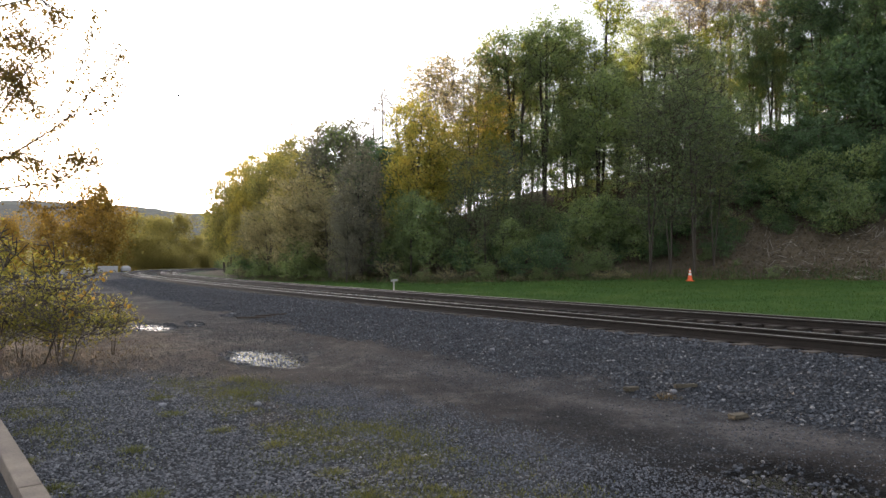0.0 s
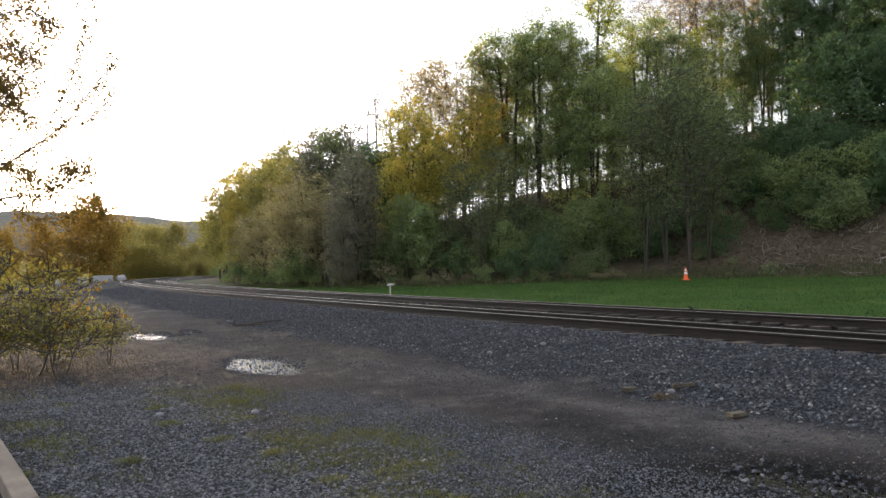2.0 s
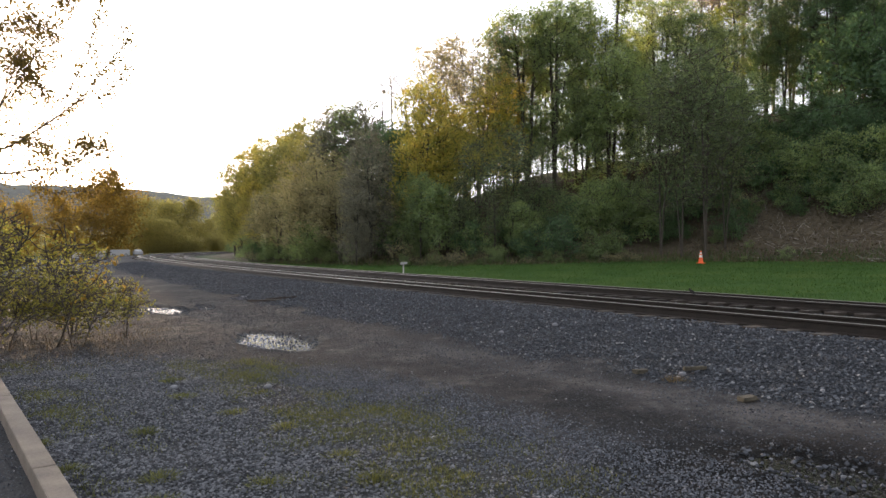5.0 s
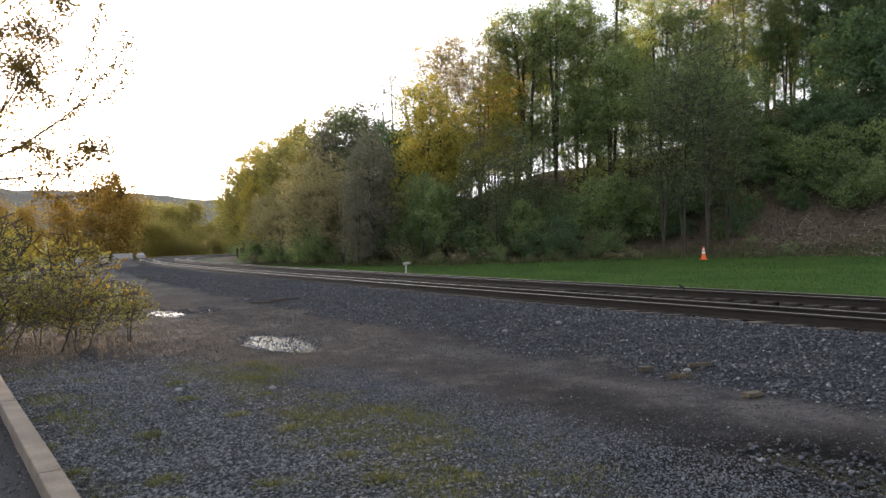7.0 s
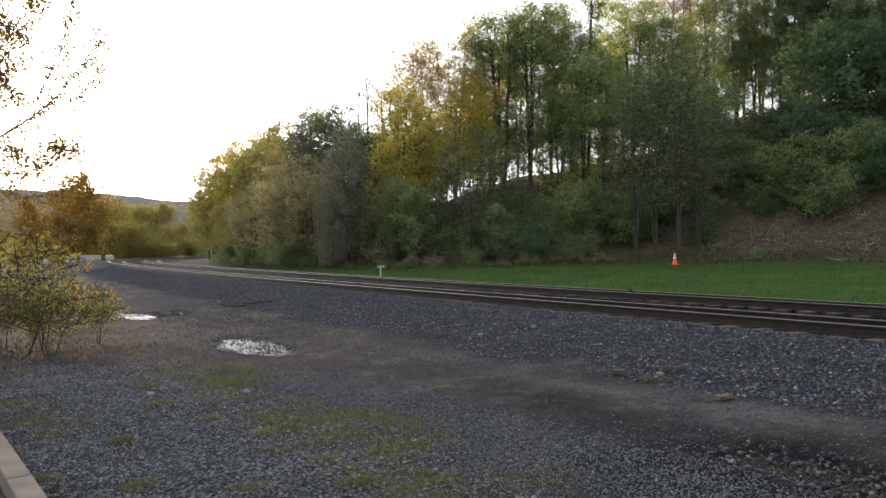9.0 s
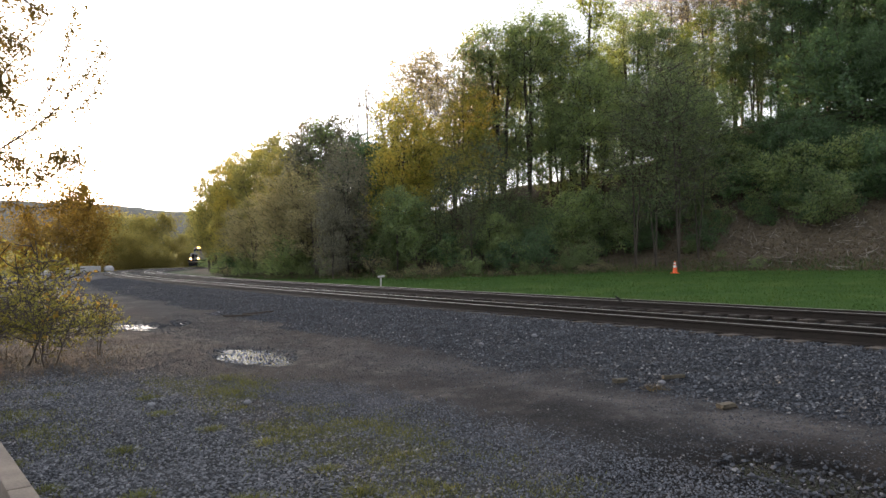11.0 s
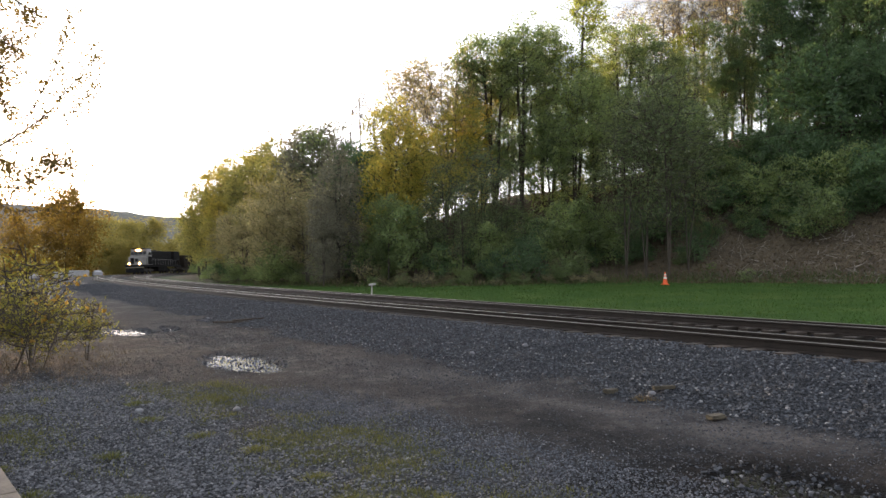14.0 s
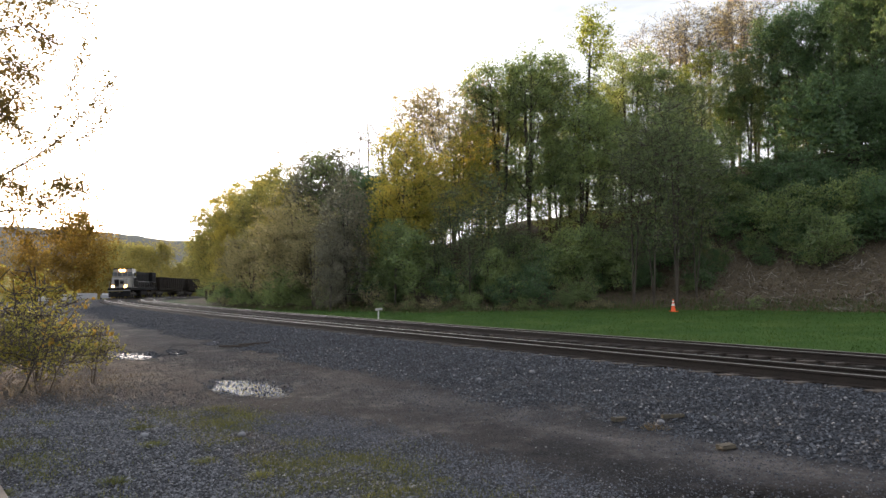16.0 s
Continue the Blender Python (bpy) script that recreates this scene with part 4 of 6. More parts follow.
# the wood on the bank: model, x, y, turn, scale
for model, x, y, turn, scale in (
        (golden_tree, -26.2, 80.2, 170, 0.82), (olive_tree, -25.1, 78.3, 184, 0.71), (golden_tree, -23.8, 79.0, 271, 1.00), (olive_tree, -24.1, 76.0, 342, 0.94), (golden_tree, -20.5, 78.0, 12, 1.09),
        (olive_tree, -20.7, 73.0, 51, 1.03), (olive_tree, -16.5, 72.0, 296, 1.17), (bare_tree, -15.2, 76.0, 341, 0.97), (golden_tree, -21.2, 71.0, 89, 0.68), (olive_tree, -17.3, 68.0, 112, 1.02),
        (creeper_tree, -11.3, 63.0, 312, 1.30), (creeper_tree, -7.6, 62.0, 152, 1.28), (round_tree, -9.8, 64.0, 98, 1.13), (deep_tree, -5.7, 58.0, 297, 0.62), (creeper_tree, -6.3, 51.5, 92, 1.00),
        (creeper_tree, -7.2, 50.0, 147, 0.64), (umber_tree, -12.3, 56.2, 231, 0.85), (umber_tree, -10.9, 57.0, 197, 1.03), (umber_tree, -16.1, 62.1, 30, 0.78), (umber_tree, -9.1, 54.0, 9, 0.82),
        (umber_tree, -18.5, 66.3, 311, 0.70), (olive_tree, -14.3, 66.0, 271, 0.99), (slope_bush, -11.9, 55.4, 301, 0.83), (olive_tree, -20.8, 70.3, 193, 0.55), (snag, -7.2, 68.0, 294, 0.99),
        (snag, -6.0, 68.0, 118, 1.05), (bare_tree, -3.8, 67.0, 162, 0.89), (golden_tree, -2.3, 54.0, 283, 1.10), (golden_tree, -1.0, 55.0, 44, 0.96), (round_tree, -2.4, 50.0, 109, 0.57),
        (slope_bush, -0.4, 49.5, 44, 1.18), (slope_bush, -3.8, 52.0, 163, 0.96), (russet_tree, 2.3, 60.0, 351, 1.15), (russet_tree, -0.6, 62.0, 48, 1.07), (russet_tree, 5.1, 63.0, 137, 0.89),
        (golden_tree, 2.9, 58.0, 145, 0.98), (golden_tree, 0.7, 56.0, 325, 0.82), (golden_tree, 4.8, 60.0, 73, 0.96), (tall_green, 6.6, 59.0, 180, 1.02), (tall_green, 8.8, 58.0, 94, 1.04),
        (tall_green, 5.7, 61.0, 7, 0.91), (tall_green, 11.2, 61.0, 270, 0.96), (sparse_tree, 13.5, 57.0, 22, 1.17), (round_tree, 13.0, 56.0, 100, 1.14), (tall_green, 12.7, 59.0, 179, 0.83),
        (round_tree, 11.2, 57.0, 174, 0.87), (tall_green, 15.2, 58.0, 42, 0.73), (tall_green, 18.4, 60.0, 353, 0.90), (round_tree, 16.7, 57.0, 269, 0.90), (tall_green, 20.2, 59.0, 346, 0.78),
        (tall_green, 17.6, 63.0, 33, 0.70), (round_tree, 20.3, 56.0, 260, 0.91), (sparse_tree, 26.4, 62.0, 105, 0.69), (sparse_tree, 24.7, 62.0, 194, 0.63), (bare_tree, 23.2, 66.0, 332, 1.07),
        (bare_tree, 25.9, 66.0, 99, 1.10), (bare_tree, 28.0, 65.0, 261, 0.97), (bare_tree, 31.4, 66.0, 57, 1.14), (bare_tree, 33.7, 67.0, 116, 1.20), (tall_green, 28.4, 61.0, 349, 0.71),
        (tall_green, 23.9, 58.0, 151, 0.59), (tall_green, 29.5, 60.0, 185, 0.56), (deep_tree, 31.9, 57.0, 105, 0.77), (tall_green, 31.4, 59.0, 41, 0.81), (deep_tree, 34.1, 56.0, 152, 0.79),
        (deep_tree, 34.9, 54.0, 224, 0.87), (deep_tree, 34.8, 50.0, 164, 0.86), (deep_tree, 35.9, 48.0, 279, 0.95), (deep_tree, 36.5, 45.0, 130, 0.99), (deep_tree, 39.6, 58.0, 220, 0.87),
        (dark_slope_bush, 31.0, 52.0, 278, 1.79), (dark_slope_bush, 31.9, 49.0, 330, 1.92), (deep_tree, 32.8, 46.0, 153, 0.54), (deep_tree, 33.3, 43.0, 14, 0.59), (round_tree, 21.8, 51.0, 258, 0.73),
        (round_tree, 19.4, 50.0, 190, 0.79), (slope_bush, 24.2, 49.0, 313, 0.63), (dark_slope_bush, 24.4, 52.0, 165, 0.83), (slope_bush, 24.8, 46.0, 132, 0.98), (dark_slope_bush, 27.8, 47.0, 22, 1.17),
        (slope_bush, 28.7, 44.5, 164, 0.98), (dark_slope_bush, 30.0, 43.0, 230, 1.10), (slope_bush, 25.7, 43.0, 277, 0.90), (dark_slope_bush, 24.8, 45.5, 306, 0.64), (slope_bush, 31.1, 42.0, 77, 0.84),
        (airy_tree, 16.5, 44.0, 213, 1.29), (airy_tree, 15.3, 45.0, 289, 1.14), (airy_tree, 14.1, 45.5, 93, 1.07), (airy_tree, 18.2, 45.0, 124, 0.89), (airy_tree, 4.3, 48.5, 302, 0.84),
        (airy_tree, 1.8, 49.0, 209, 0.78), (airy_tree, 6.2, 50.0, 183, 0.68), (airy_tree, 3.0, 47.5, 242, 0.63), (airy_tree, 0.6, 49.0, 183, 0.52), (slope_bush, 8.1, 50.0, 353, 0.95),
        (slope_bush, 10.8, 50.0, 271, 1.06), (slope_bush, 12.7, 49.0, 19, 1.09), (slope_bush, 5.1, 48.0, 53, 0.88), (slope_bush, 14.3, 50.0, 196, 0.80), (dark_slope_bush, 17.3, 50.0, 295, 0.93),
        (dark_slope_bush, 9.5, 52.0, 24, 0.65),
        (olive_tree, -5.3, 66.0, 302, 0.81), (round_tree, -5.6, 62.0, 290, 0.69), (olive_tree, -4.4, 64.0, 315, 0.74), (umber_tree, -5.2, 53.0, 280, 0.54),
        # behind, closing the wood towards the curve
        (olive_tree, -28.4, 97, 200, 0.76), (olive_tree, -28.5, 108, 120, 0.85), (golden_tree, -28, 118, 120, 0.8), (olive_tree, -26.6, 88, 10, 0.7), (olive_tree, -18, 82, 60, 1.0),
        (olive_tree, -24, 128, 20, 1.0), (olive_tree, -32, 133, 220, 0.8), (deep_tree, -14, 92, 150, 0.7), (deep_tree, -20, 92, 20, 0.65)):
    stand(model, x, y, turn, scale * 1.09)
# the wood's depth behind the crest
rng = np.random.default_rng(17)
for k in range(34):
    x = -4 + k * 1.25 + rng.uniform(-0.8, 0.8)
    y = 62 + rng.uniform(-1, 7) - 0.12 * max(0, x - 10)
    low = 0.62 if x < 24 else 0.5
    model = (golden_tree, russet_tree, round_tree)[k % 3] if x < 6 else (round_tree, tall_green, airy_tree)[k % 3] if x < 26 else (tall_green, deep_tree)[k % 2]
    stand(model, x, y, rng.uniform(0, 360), low * rng.uniform(0.85, 1.2))

# undergrowth along the foot and over the slope
rng = np.random.default_rng(5)
for k in range(190):
    x = rng.uniform(-20, 48)
    y = float(bank_foot(x)) + (rng.uniform(0.5, 14) if x < 19 else rng.uniform(7.5, 20))
    if 12.2 < x < 17.8 and y < 48:
        continue
    model = (shrub, deep_shrub, umber_shrub)[rng.choice(3, p=(0.4, 0.3, 0.3) if x < 12 else (0.3, 0.6, 0.1))]
    stand(model, x, y, rng.uniform(0, 360), rng.uniform(0.55, 1.15), 0.05)
for k in range(80):
    x = rng.uniform(-8, 20)
    y = float(bank_foot(x)) + rng.uniform(-0.8, 3.5)
    if abs(x - 14.75) < 0.8:
        continue
    if 12.2 < x < 17.8 and y < 47.5:
        continue
    stand((shrub, umber_shrub, umber_shrub)[k % 3], x, y, rng.uniform(0, 360), rng.uniform(0.2, 0.6) * rng.uniform(0.6, 1.3), 0.12)
for k in range(64):
    x = rng.uniform(19.5, 46)
    y = float(bank_foot(x)) + rng.uniform(9.0, 15)
    stand((deep_shrub, shrub, deep_shrub)[k % 3], x, y, rng.uniform(0, 360), rng.uniform(0.8, 1.35), 0.05)
for k in range(26):
    x = rng.uniform(19, 33)
    y = float(bank_foot(x)) + rng.uniform(6.8, 9.5)
    stand((deep_shrub, umber_shrub, shrub)[k % 3], x, y, rng.uniform(0, 360), rng.uniform(0.5, 0.95), 0.05)
# shrubs between the line and the wood's end
for k in range(26):
    s = rng.uniform(42, 112)
    x, y, h = on_line(s, rng.uniform(11, 15))
    stand((shrub, umber_shrub)[k % 2], float(x), float(y), rng.uniform(0, 360), rng.uniform(0.5, 1.0), 0.05)

# far trees on the other side of the curve
far_round = build_tree("far_amber_tree", 31, 16, 7.0, AMBER, 10, 0.5, label="broad round tree glowing amber before the sun", bole=0.12, limbs=26, girth=0.014, stems=2, shape="round", group="trees beyond the curve", fill=220, low=0.50)
far_lime = build_tree("far_yellow_green_tree", 32, 13, 5.0, HAZE, 8, 0.5, label="yellow-green tree beyond the railway curve", bole=0.2, limbs=22, girth=0.012, stems=2, shape="round", group="trees beyond the curve", fill=140, low=0.50)
for model, x, y, turn, scale in ((far_round, -76, 146, 0, 1.08), (far_round, -89, 152, 80, 0.78), (far_round, -101, 146, 170, 0.74), (far_round, -96, 128, 20, 0.66), (far_round, -112, 140, 250, 0.8), (far_round, -84, 130, 130, 0.62),
                                 (far_lime, -71, 172, 0, 1.05), (far_lime, -78, 185, 100, 1.1), (far_lime, -86, 178, 220, 1.15), (far_lime, -64, 186, 300, 0.95), (far_lime, -60, 178, 50, 0.72),
                                 (far_lime, -68, 158, 160, 0.62), (far_lime, -62, 164, 20, 0.6), (far_lime, -74, 160, 70, 0.7), (far_lime, -55, 192, 10, 0.8), (far_lime, -46, 205, 100, 0.8),
                                 (far_round, -124, 150, 40, 1.05), (far_round, -60, 215, 40, 0.8), (far_round, -130, 120, 140, 1.0), (far_lime, -90, 200, 190, 1.2)):
    stand(model, x, y, turn, scale, 0.2)
for k in range(34):
    stand(far_lime, -92 + k * 1.45 + rng.uniform(-1, 1), 152 + 0.35 * k + rng.uniform(-4, 4), rng.uniform(0, 360), rng.uniform(0.22, 0.36), 0.3)


# ------------------------------------------------------------ far ridge
def build_ridge():
    """A long wooded hill across the valley."""
    az = np.radians(np.linspace(-75, 60, 260))
    rows = []
    for k, (dist, part_up) in enumerate(((900, 0), (1050, 0.25), (1250, 0.6), (1450, 0.9), (1600, 1.0), (1800, 0.8), (2200, 0.2))):
        top = np.interp(np.degrees(az), [-75, -36, -31, -25, -20, -14, 0, 60], [126, 128, 128, 124, 112, 102, 95, 90])
        z = top * part_up * (1 + 0.012 * np.sin(az * 37) + 0.008 * np.sin(az * 91 + 2)) + RNG.normal(0, 1.6, len(az)) * (part_up > 0.5) - 8 * (part_up == 0)
        rows.append(np.c_[dist * np.sin(az), dist * np.cos(az), z])
    v = np.concatenate(rows)
    w = len(az)
    i = np.arange(w - 1)
    f = np.concatenate([np.stack([k * w + i, k * w + i + 1, (k + 1) * w + i + 1, (k + 1) * w + i], -1) for k in range(len(rows) - 1)])
    m = rough_surface("hazy_wooded_hillside", (0.05, 0.055, 0.05), (0.12, 0.115, 0.09), 0.012, 1.0, 0, 0.5, 14, 3.0)
    tagged(part("far_ridge", mesh_of("far_ridge", v, f, True), m), "long wooded ridge across the valley below the setting sun", "hill", kind="structure")


build_ridge()


def build_far_woods():
    """The hazy woods on the valley floor that close the distance, one mass of crowns."""
    k = 5200
    az = np.radians(RNG.uniform(-80, 100, k))
    d = RNG.uniform(290, 560, k)
    x, y = d * np.sin(az), d * np.cos(az)
    base = ground_height(x, y, False)
    tall = RNG.uniform(5, 13, k)
    n = 9
    c = np.stack([np.repeat(x, n) + RNG.normal(0, 3.0, k * n), np.repeat(y, n) + RNG.normal(0, 3.0, k * n), np.repeat(base, n) + np.repeat(tall, n) * RNG.uniform(0.1, 1, k * n)], -1)
    tagged(part("far_woods", leaves_mesh("far_woods", c, 3.2, np.random.default_rng(3)), UMBER), "hazy brown-green woods along the valley floor", "woods", kind="stuff")


build_far_woods()

# ------------------------------------------------------------ roadside tree and shrubs
def limb(seg, points, r0, r1):
    p = [np.array(q, float) for q in points]
    fine = []
    for a, b in zip(p[:-1], p[1:]):
        for k in range(3):
            fine.append(a + (b - a) * k / 3 + RNG.normal(0, 0.012, 3))
    fine.append(p[-1])
    n = len(fine) - 1
    for k in range(n):
        seg.append((*fine[k], *fine[k + 1], r0 + (r1 - r0) * k / n, r0 + (r1 - r0) * (k + 1) / n))
    return fine


def build_roadside_tree():
    """A small tree beside the lot: its limbs reach out over the gravel."""
    thing = empty("roadside_tree", -9.6, 11.6, 0)
    base = np.array((-9.6, 11.6, 0.0))
    seg, leaves = [], []
    limb(seg, [(-9.6, 11.6, -0.3), (-9.4, 11.5, 1.6), (-9.1, 11.3, 3.2), (-9.0, 11.2, 5.0), (-8.8, 11.1, 7.2)], 0.13, 0.05)
    limbs = [
        ([(-9.1, 11.3, 3.0), (-8.1, 11.1, 3.1), (-7.3, 11.0, 3.35), (-6.73, 11.0, 3.72), (-6.1, 10.9, 4.1), (-5.58, 10.9, 4.7), (-5.27, 10.9, 5.17)], 0.026, 0.004, 0.9),
        ([(-6.73, 11.0, 3.72), (-6.25, 10.9, 4.25), (-5.9, 10.8, 4.85), (-5.65, 10.8, 5.65)], 0.012, 0.005, 0.8),
        ([(-6.1, 10.9, 4.1), (-5.75, 11.1, 4.25), (-5.45, 11.2, 4.62)], 0.008, 0.003, 0.7),
        ([(-9.0, 11.2, 3.9), (-8.2, 11.0, 3.8), (-7.4, 10.9, 4.0), (-6.9, 10.8, 4.6), (-6.55, 10.7, 5.0)], 0.03, 0.004, 1.5),
        ([(-7.4, 10.9, 4.0), (-7.2, 11.0, 4.7), (-7.05, 11.0, 5.5)], 0.014, 0.004, 1.7),
        ([(-9.0, 11.2, 5.0), (-8.1, 11.0, 5.4), (-7.3, 10.9, 5.9), (-6.6, 10.8, 6.0), (-6.2, 10.7, 5.75)], 0.03, 0.004, 1.8),
        ([(-8.1, 11.0, 5.4), (-7.4, 10.8, 5.3), (-6.9, 10.7, 5.35), (-6.5, 10.7, 5.2)], 0.014, 0.004, 1.5),
        ([(-9.1, 11.3, 3.2), (-8.2, 11.2, 2.9), (-7.3, 11.2, 2.95), (-6.6, 11.1, 3.0), (-6.05, 11.0, 3.2)], 0.03, 0.004, 1.1),
        ([(-7.3, 11.2, 2.95), (-6.6, 11.0, 2.6), (-6.1, 11.0, 2.62)], 0.012, 0.003, 1.4),
        ([(-6.6, 11.0, 2.9), (-6.2, 11.0, 3.35), (-5.95, 11.0, 3.4)], 0.009, 0.003, 1.3),
        ([(-8.2, 11.0, 3.8), (-7.5, 10.9, 3.55), (-6.9, 10.9, 3.5), (-6.5, 10.8, 3.3)], 0.012, 0.003, 1.3),
        ([(-8.1, 11.0, 5.4), (-7.4, 10.9, 5.0), (-7.0, 10.8, 4.75), (-6.75, 10.8, 4.4)], 0.012, 0.003, 1.6),
        ([(-7.3, 10.9, 5.9), (-6.9, 10.8, 6.3), (-6.4, 10.8, 6.5), (-5.9, 10.8, 6.4)], 0.012, 0.003, 1.5),
        ([(-9.0, 11.2, 5.6), (-8.0, 11.4, 6.4), (-7.2, 11.4, 6.9), (-6.6, 11.4, 7.2)], 0.03, 0.004, 1.8),
    ]
    for pts, r0, r1, lush in limbs:
        fine = limb(seg, pts, r0, r1)
        for k in range(2, len(fine)):
            way = (fine[k] - fine[k - 1]) / np.linalg.norm(fine[k] - fine[k - 1])
            if lush < 1 and k > len(fine) // 3:
                # pairs of leaves along the long shoots
                for u in np.arange(0, 1, 0.22):
                    for _ in range(3):
                        leaves.append(fine[k - 1] + (fine[k] - fine[k - 1]) * u + RNG.normal(0, 0.035, 3) - np.array((0, 0, 0.012)))
            for _ in range(3 + int(5 * lush)):
                d = way + RNG.normal(0, 0.6, 3)
                d /= np.linalg.norm(d)
                n = RNG.uniform(0.12, 0.62) * (0.65 if lush < 1 else 1)
                q = fine[k] + d * n + np.array((0, 0, -0.05 * lush))
                seg.append((*fine[k], *q, 0.003, 0.0013))
                if RNG.random() < 0.3:
                    continue
                near = 0.025 + 0.03 * lush
                for _ in range(RNG.integers(5, 10) if lush < 1 else RNG.integers(12, 26)):
                    leaves.append(fine[k] + (q - fine[k]) * RNG.uniform(0.3, 1.08) + RNG.normal(0, near, 3) - np.array((0, 0, 0.015)))
    v, f = tubes(np.array(seg), 4)
    part("trunk", mesh_of("trunk", v - base, f, True), BARK, thing)
    part("crown", leaves_mesh("crown", np.array(leaves) - base, 0.056, np.random.default_rng(2), 0.6), TWIGLEAF, thing)
    tagged(thing, "small roadside tree, sparse amber leaves against the low sun", "tree")


build_roadside_tree()
bush = wood_tree("roadside_bush", 41, 2.4, BUSH, ((-0.6, 0, 1.6, 0.75, 0.75, 1), (0.6, 0.1, 1.4, 0.8, 0.8, 1), (0, -0.2, 0.8, 1.1, 0.6, 1)), 84, 19, 0.062, "yellow-green leafy bush beside the gravel lot", girth=0.024, stems=((-0.6, 0, 1.0), (0.6, 0.1, 0.9), (0.1, -0.3, 0.75)), clump=0.2, category="bush", group="bushes beside the lot", twigs=3, shell=0.25)
bush_b = wood_tree("roadside_thicket", 42, 1.6, BUSH, ((-0.4, 0, 1.0, 0.55, 0.5, 1), (0.4, 0.1, 0.85, 0.6, 0.5, 1)), 44, 22, 0.058, "low open thicket at the edge of the gravel", girth=0.018, stems=((-0.4, 0, 1.0), (0.5, 0.1, 0.85)), clump=0.17, category="bush", group="bushes beside the lot", twigs=3, shell=0.25)
for model, x, y, turn, scale in ((bush, -7.0, 12.1, 70, 0.66), (bush, -7.6, 13.3, 110, 1.0), (bush_b, -6.5, 11.5, 10, 0.9), (bush_b, -6.3, 12.8, 300, 0.8), (bush, -8.2, 11.6, 0, 0.95), (bush, -9.2, 12.4, 200, 1.15), (bush, -10.2, 14.2, 300, 1.2), (bush_b, -7.6, 11.2, 40, 0.85), (bush_b, -7.8, 12.4, 140, 0.8),
                                 (bush_b, -8.1, 10.6, 240, 0.8), (bush, -10.6, 12.4, 150, 1.2), (bush, -12.6, 17.4, 230, 1.2)):
    stand(model, x, y, turn, scale, 0.04)


def build_sapling():
    """Thin reddish shoots that lean out from the bush."""
    thing = empty("leaning_sapling", -6.9, 11.6, 0)
    base, seg, leaves = np.array((-6.9, 11.6, 0)), [], []
    for pts in ([(-6.9, 11.6, -0.1), (-6.6, 11.5, 0.7), (-6.0, 11.4, 1.25), (-5.7, 11.3, 1.55)], [(-6.6, 11.5, 0.7), (-6.1, 11.4, 0.85), (-5.3, 11.3, 1.0)], [(-6.9, 11.6, -0.1), (-6.5, 11.3, 0.5), (-6.2, 11.2, 1.5)]):
        fine = limb(seg, pts, 0.014, 0.004)
        for k in range(3, len(fine)):
            for _ in range(RNG.integers(3, 8)):
                leaves.append(fine[k] + RNG.normal(0, 0.075, 3))
    v, f = tubes(np.array(seg), 4)
    part("stem", mesh_of("stem", v - base, f, True), BARK, thing)
    part("leaves", leaves_mesh("leaves", np.array(leaves) - base, 0.09, np.random.default_rng(8)), AMBER, thing)
    tagged(thing, "thin leaning sapling with a few amber leaves", "sapling")


build_sapling()


# ------------------------------------------------------------ grass and weeds
def blades(name, x, y, tall, wide, material, label, category):
    z = ground_height(x, y)
    k = len(x)
    a, lean = RNG.uniform(0, 2 * np.pi, k), RNG.normal(0, 0.35, (k, 2)) * tall[:, None]
    dx, dy = np.cos(a) * wide, np.sin(a) * wide
    v = np.stack([np.c_[x - dx, y - dy, z - 0.01], np.c_[x + dx, y + dy, z - 0.01], np.c_[x + lean[:, 0], y + lean[:, 1], z + tall]], 1)
    ob = part(name, mesh_of(name, v.reshape(-1, 3), np.arange(3 * k).reshape(-1, 3)), material)
    return tagged(ob, label, category, kind="stuff")


LAWN = leaf_material("mown_grass", [(0.1, (0.022, 0.052, 0.012)), (0.5, (0.045, 0.095, 0.02)), (0.9, (0.095, 0.13, 0.032))], 0.35)
WEED = leaf_material("yellowish_weeds", [(0.1, (0.06, 0.07, 0.03)), (0.5, (0.115, 0.125, 0.05)), (0.9, (0.2, 0.19, 0.07))], 0.35)
STRAW = leaf_material("dry_straw", [(0.1, (0.05, 0.04, 0.026)), (0.5, (0.11, 0.085, 0.055)), (0.9, (0.21, 0.165, 0.105))], 0.3)
k = 120000
s, side = RNG.uniform(-32, 70, k), 7.0 + 34 * RNG.random(k) ** 1.4
x, y, h = on_line(s)
x, y = x + side * np.cos(h), y + side * np.sin(h)
keep = (y - bank_foot(x) < 1.5 + 1.5 * wave(x, y, 2.0, 3.0)) & (y < 80)
x, y = x[keep], y[keep]
blades("lawn_grass", x, y, RNG.uniform(0.04, 0.11, len(x)), np.full(len(x), 0.016), LAWN, "mown green lawn beyond the railway", "grass")
# shaggy long grass along the wood's foot
k = 22000
x = RNG.uniform(-22, 34, k)
y = bank_foot(x) + RNG.normal(0.6, 1.3, k)
off, _ = line_offset(x, y)
keep = (off > 9) & (RNG.random(k) < 0.55 + 0.45 * wave(x, y, 1.7, 4.0))
x, y = x[keep], y[keep]
half = len(x) // 2
blades("long_grass", x[:half], y[:half], RNG.uniform(0.12, 0.42, half), np.full(half, 0.02), LAWN, "shaggy long grass along the foot of the wood", "grass")
blades("long_dry_grass", x[half:], y[half:], RNG.uniform(0.12, 0.5, len(x) - half), np.full(len(x) - half, 0.016), STRAW, "dry brown stalks along the foot of the wood", "grass")
k = 330000
x, y = RNG.uniform(-9, 1.4, k), RNG.uniform(3.4, 11.5, k)
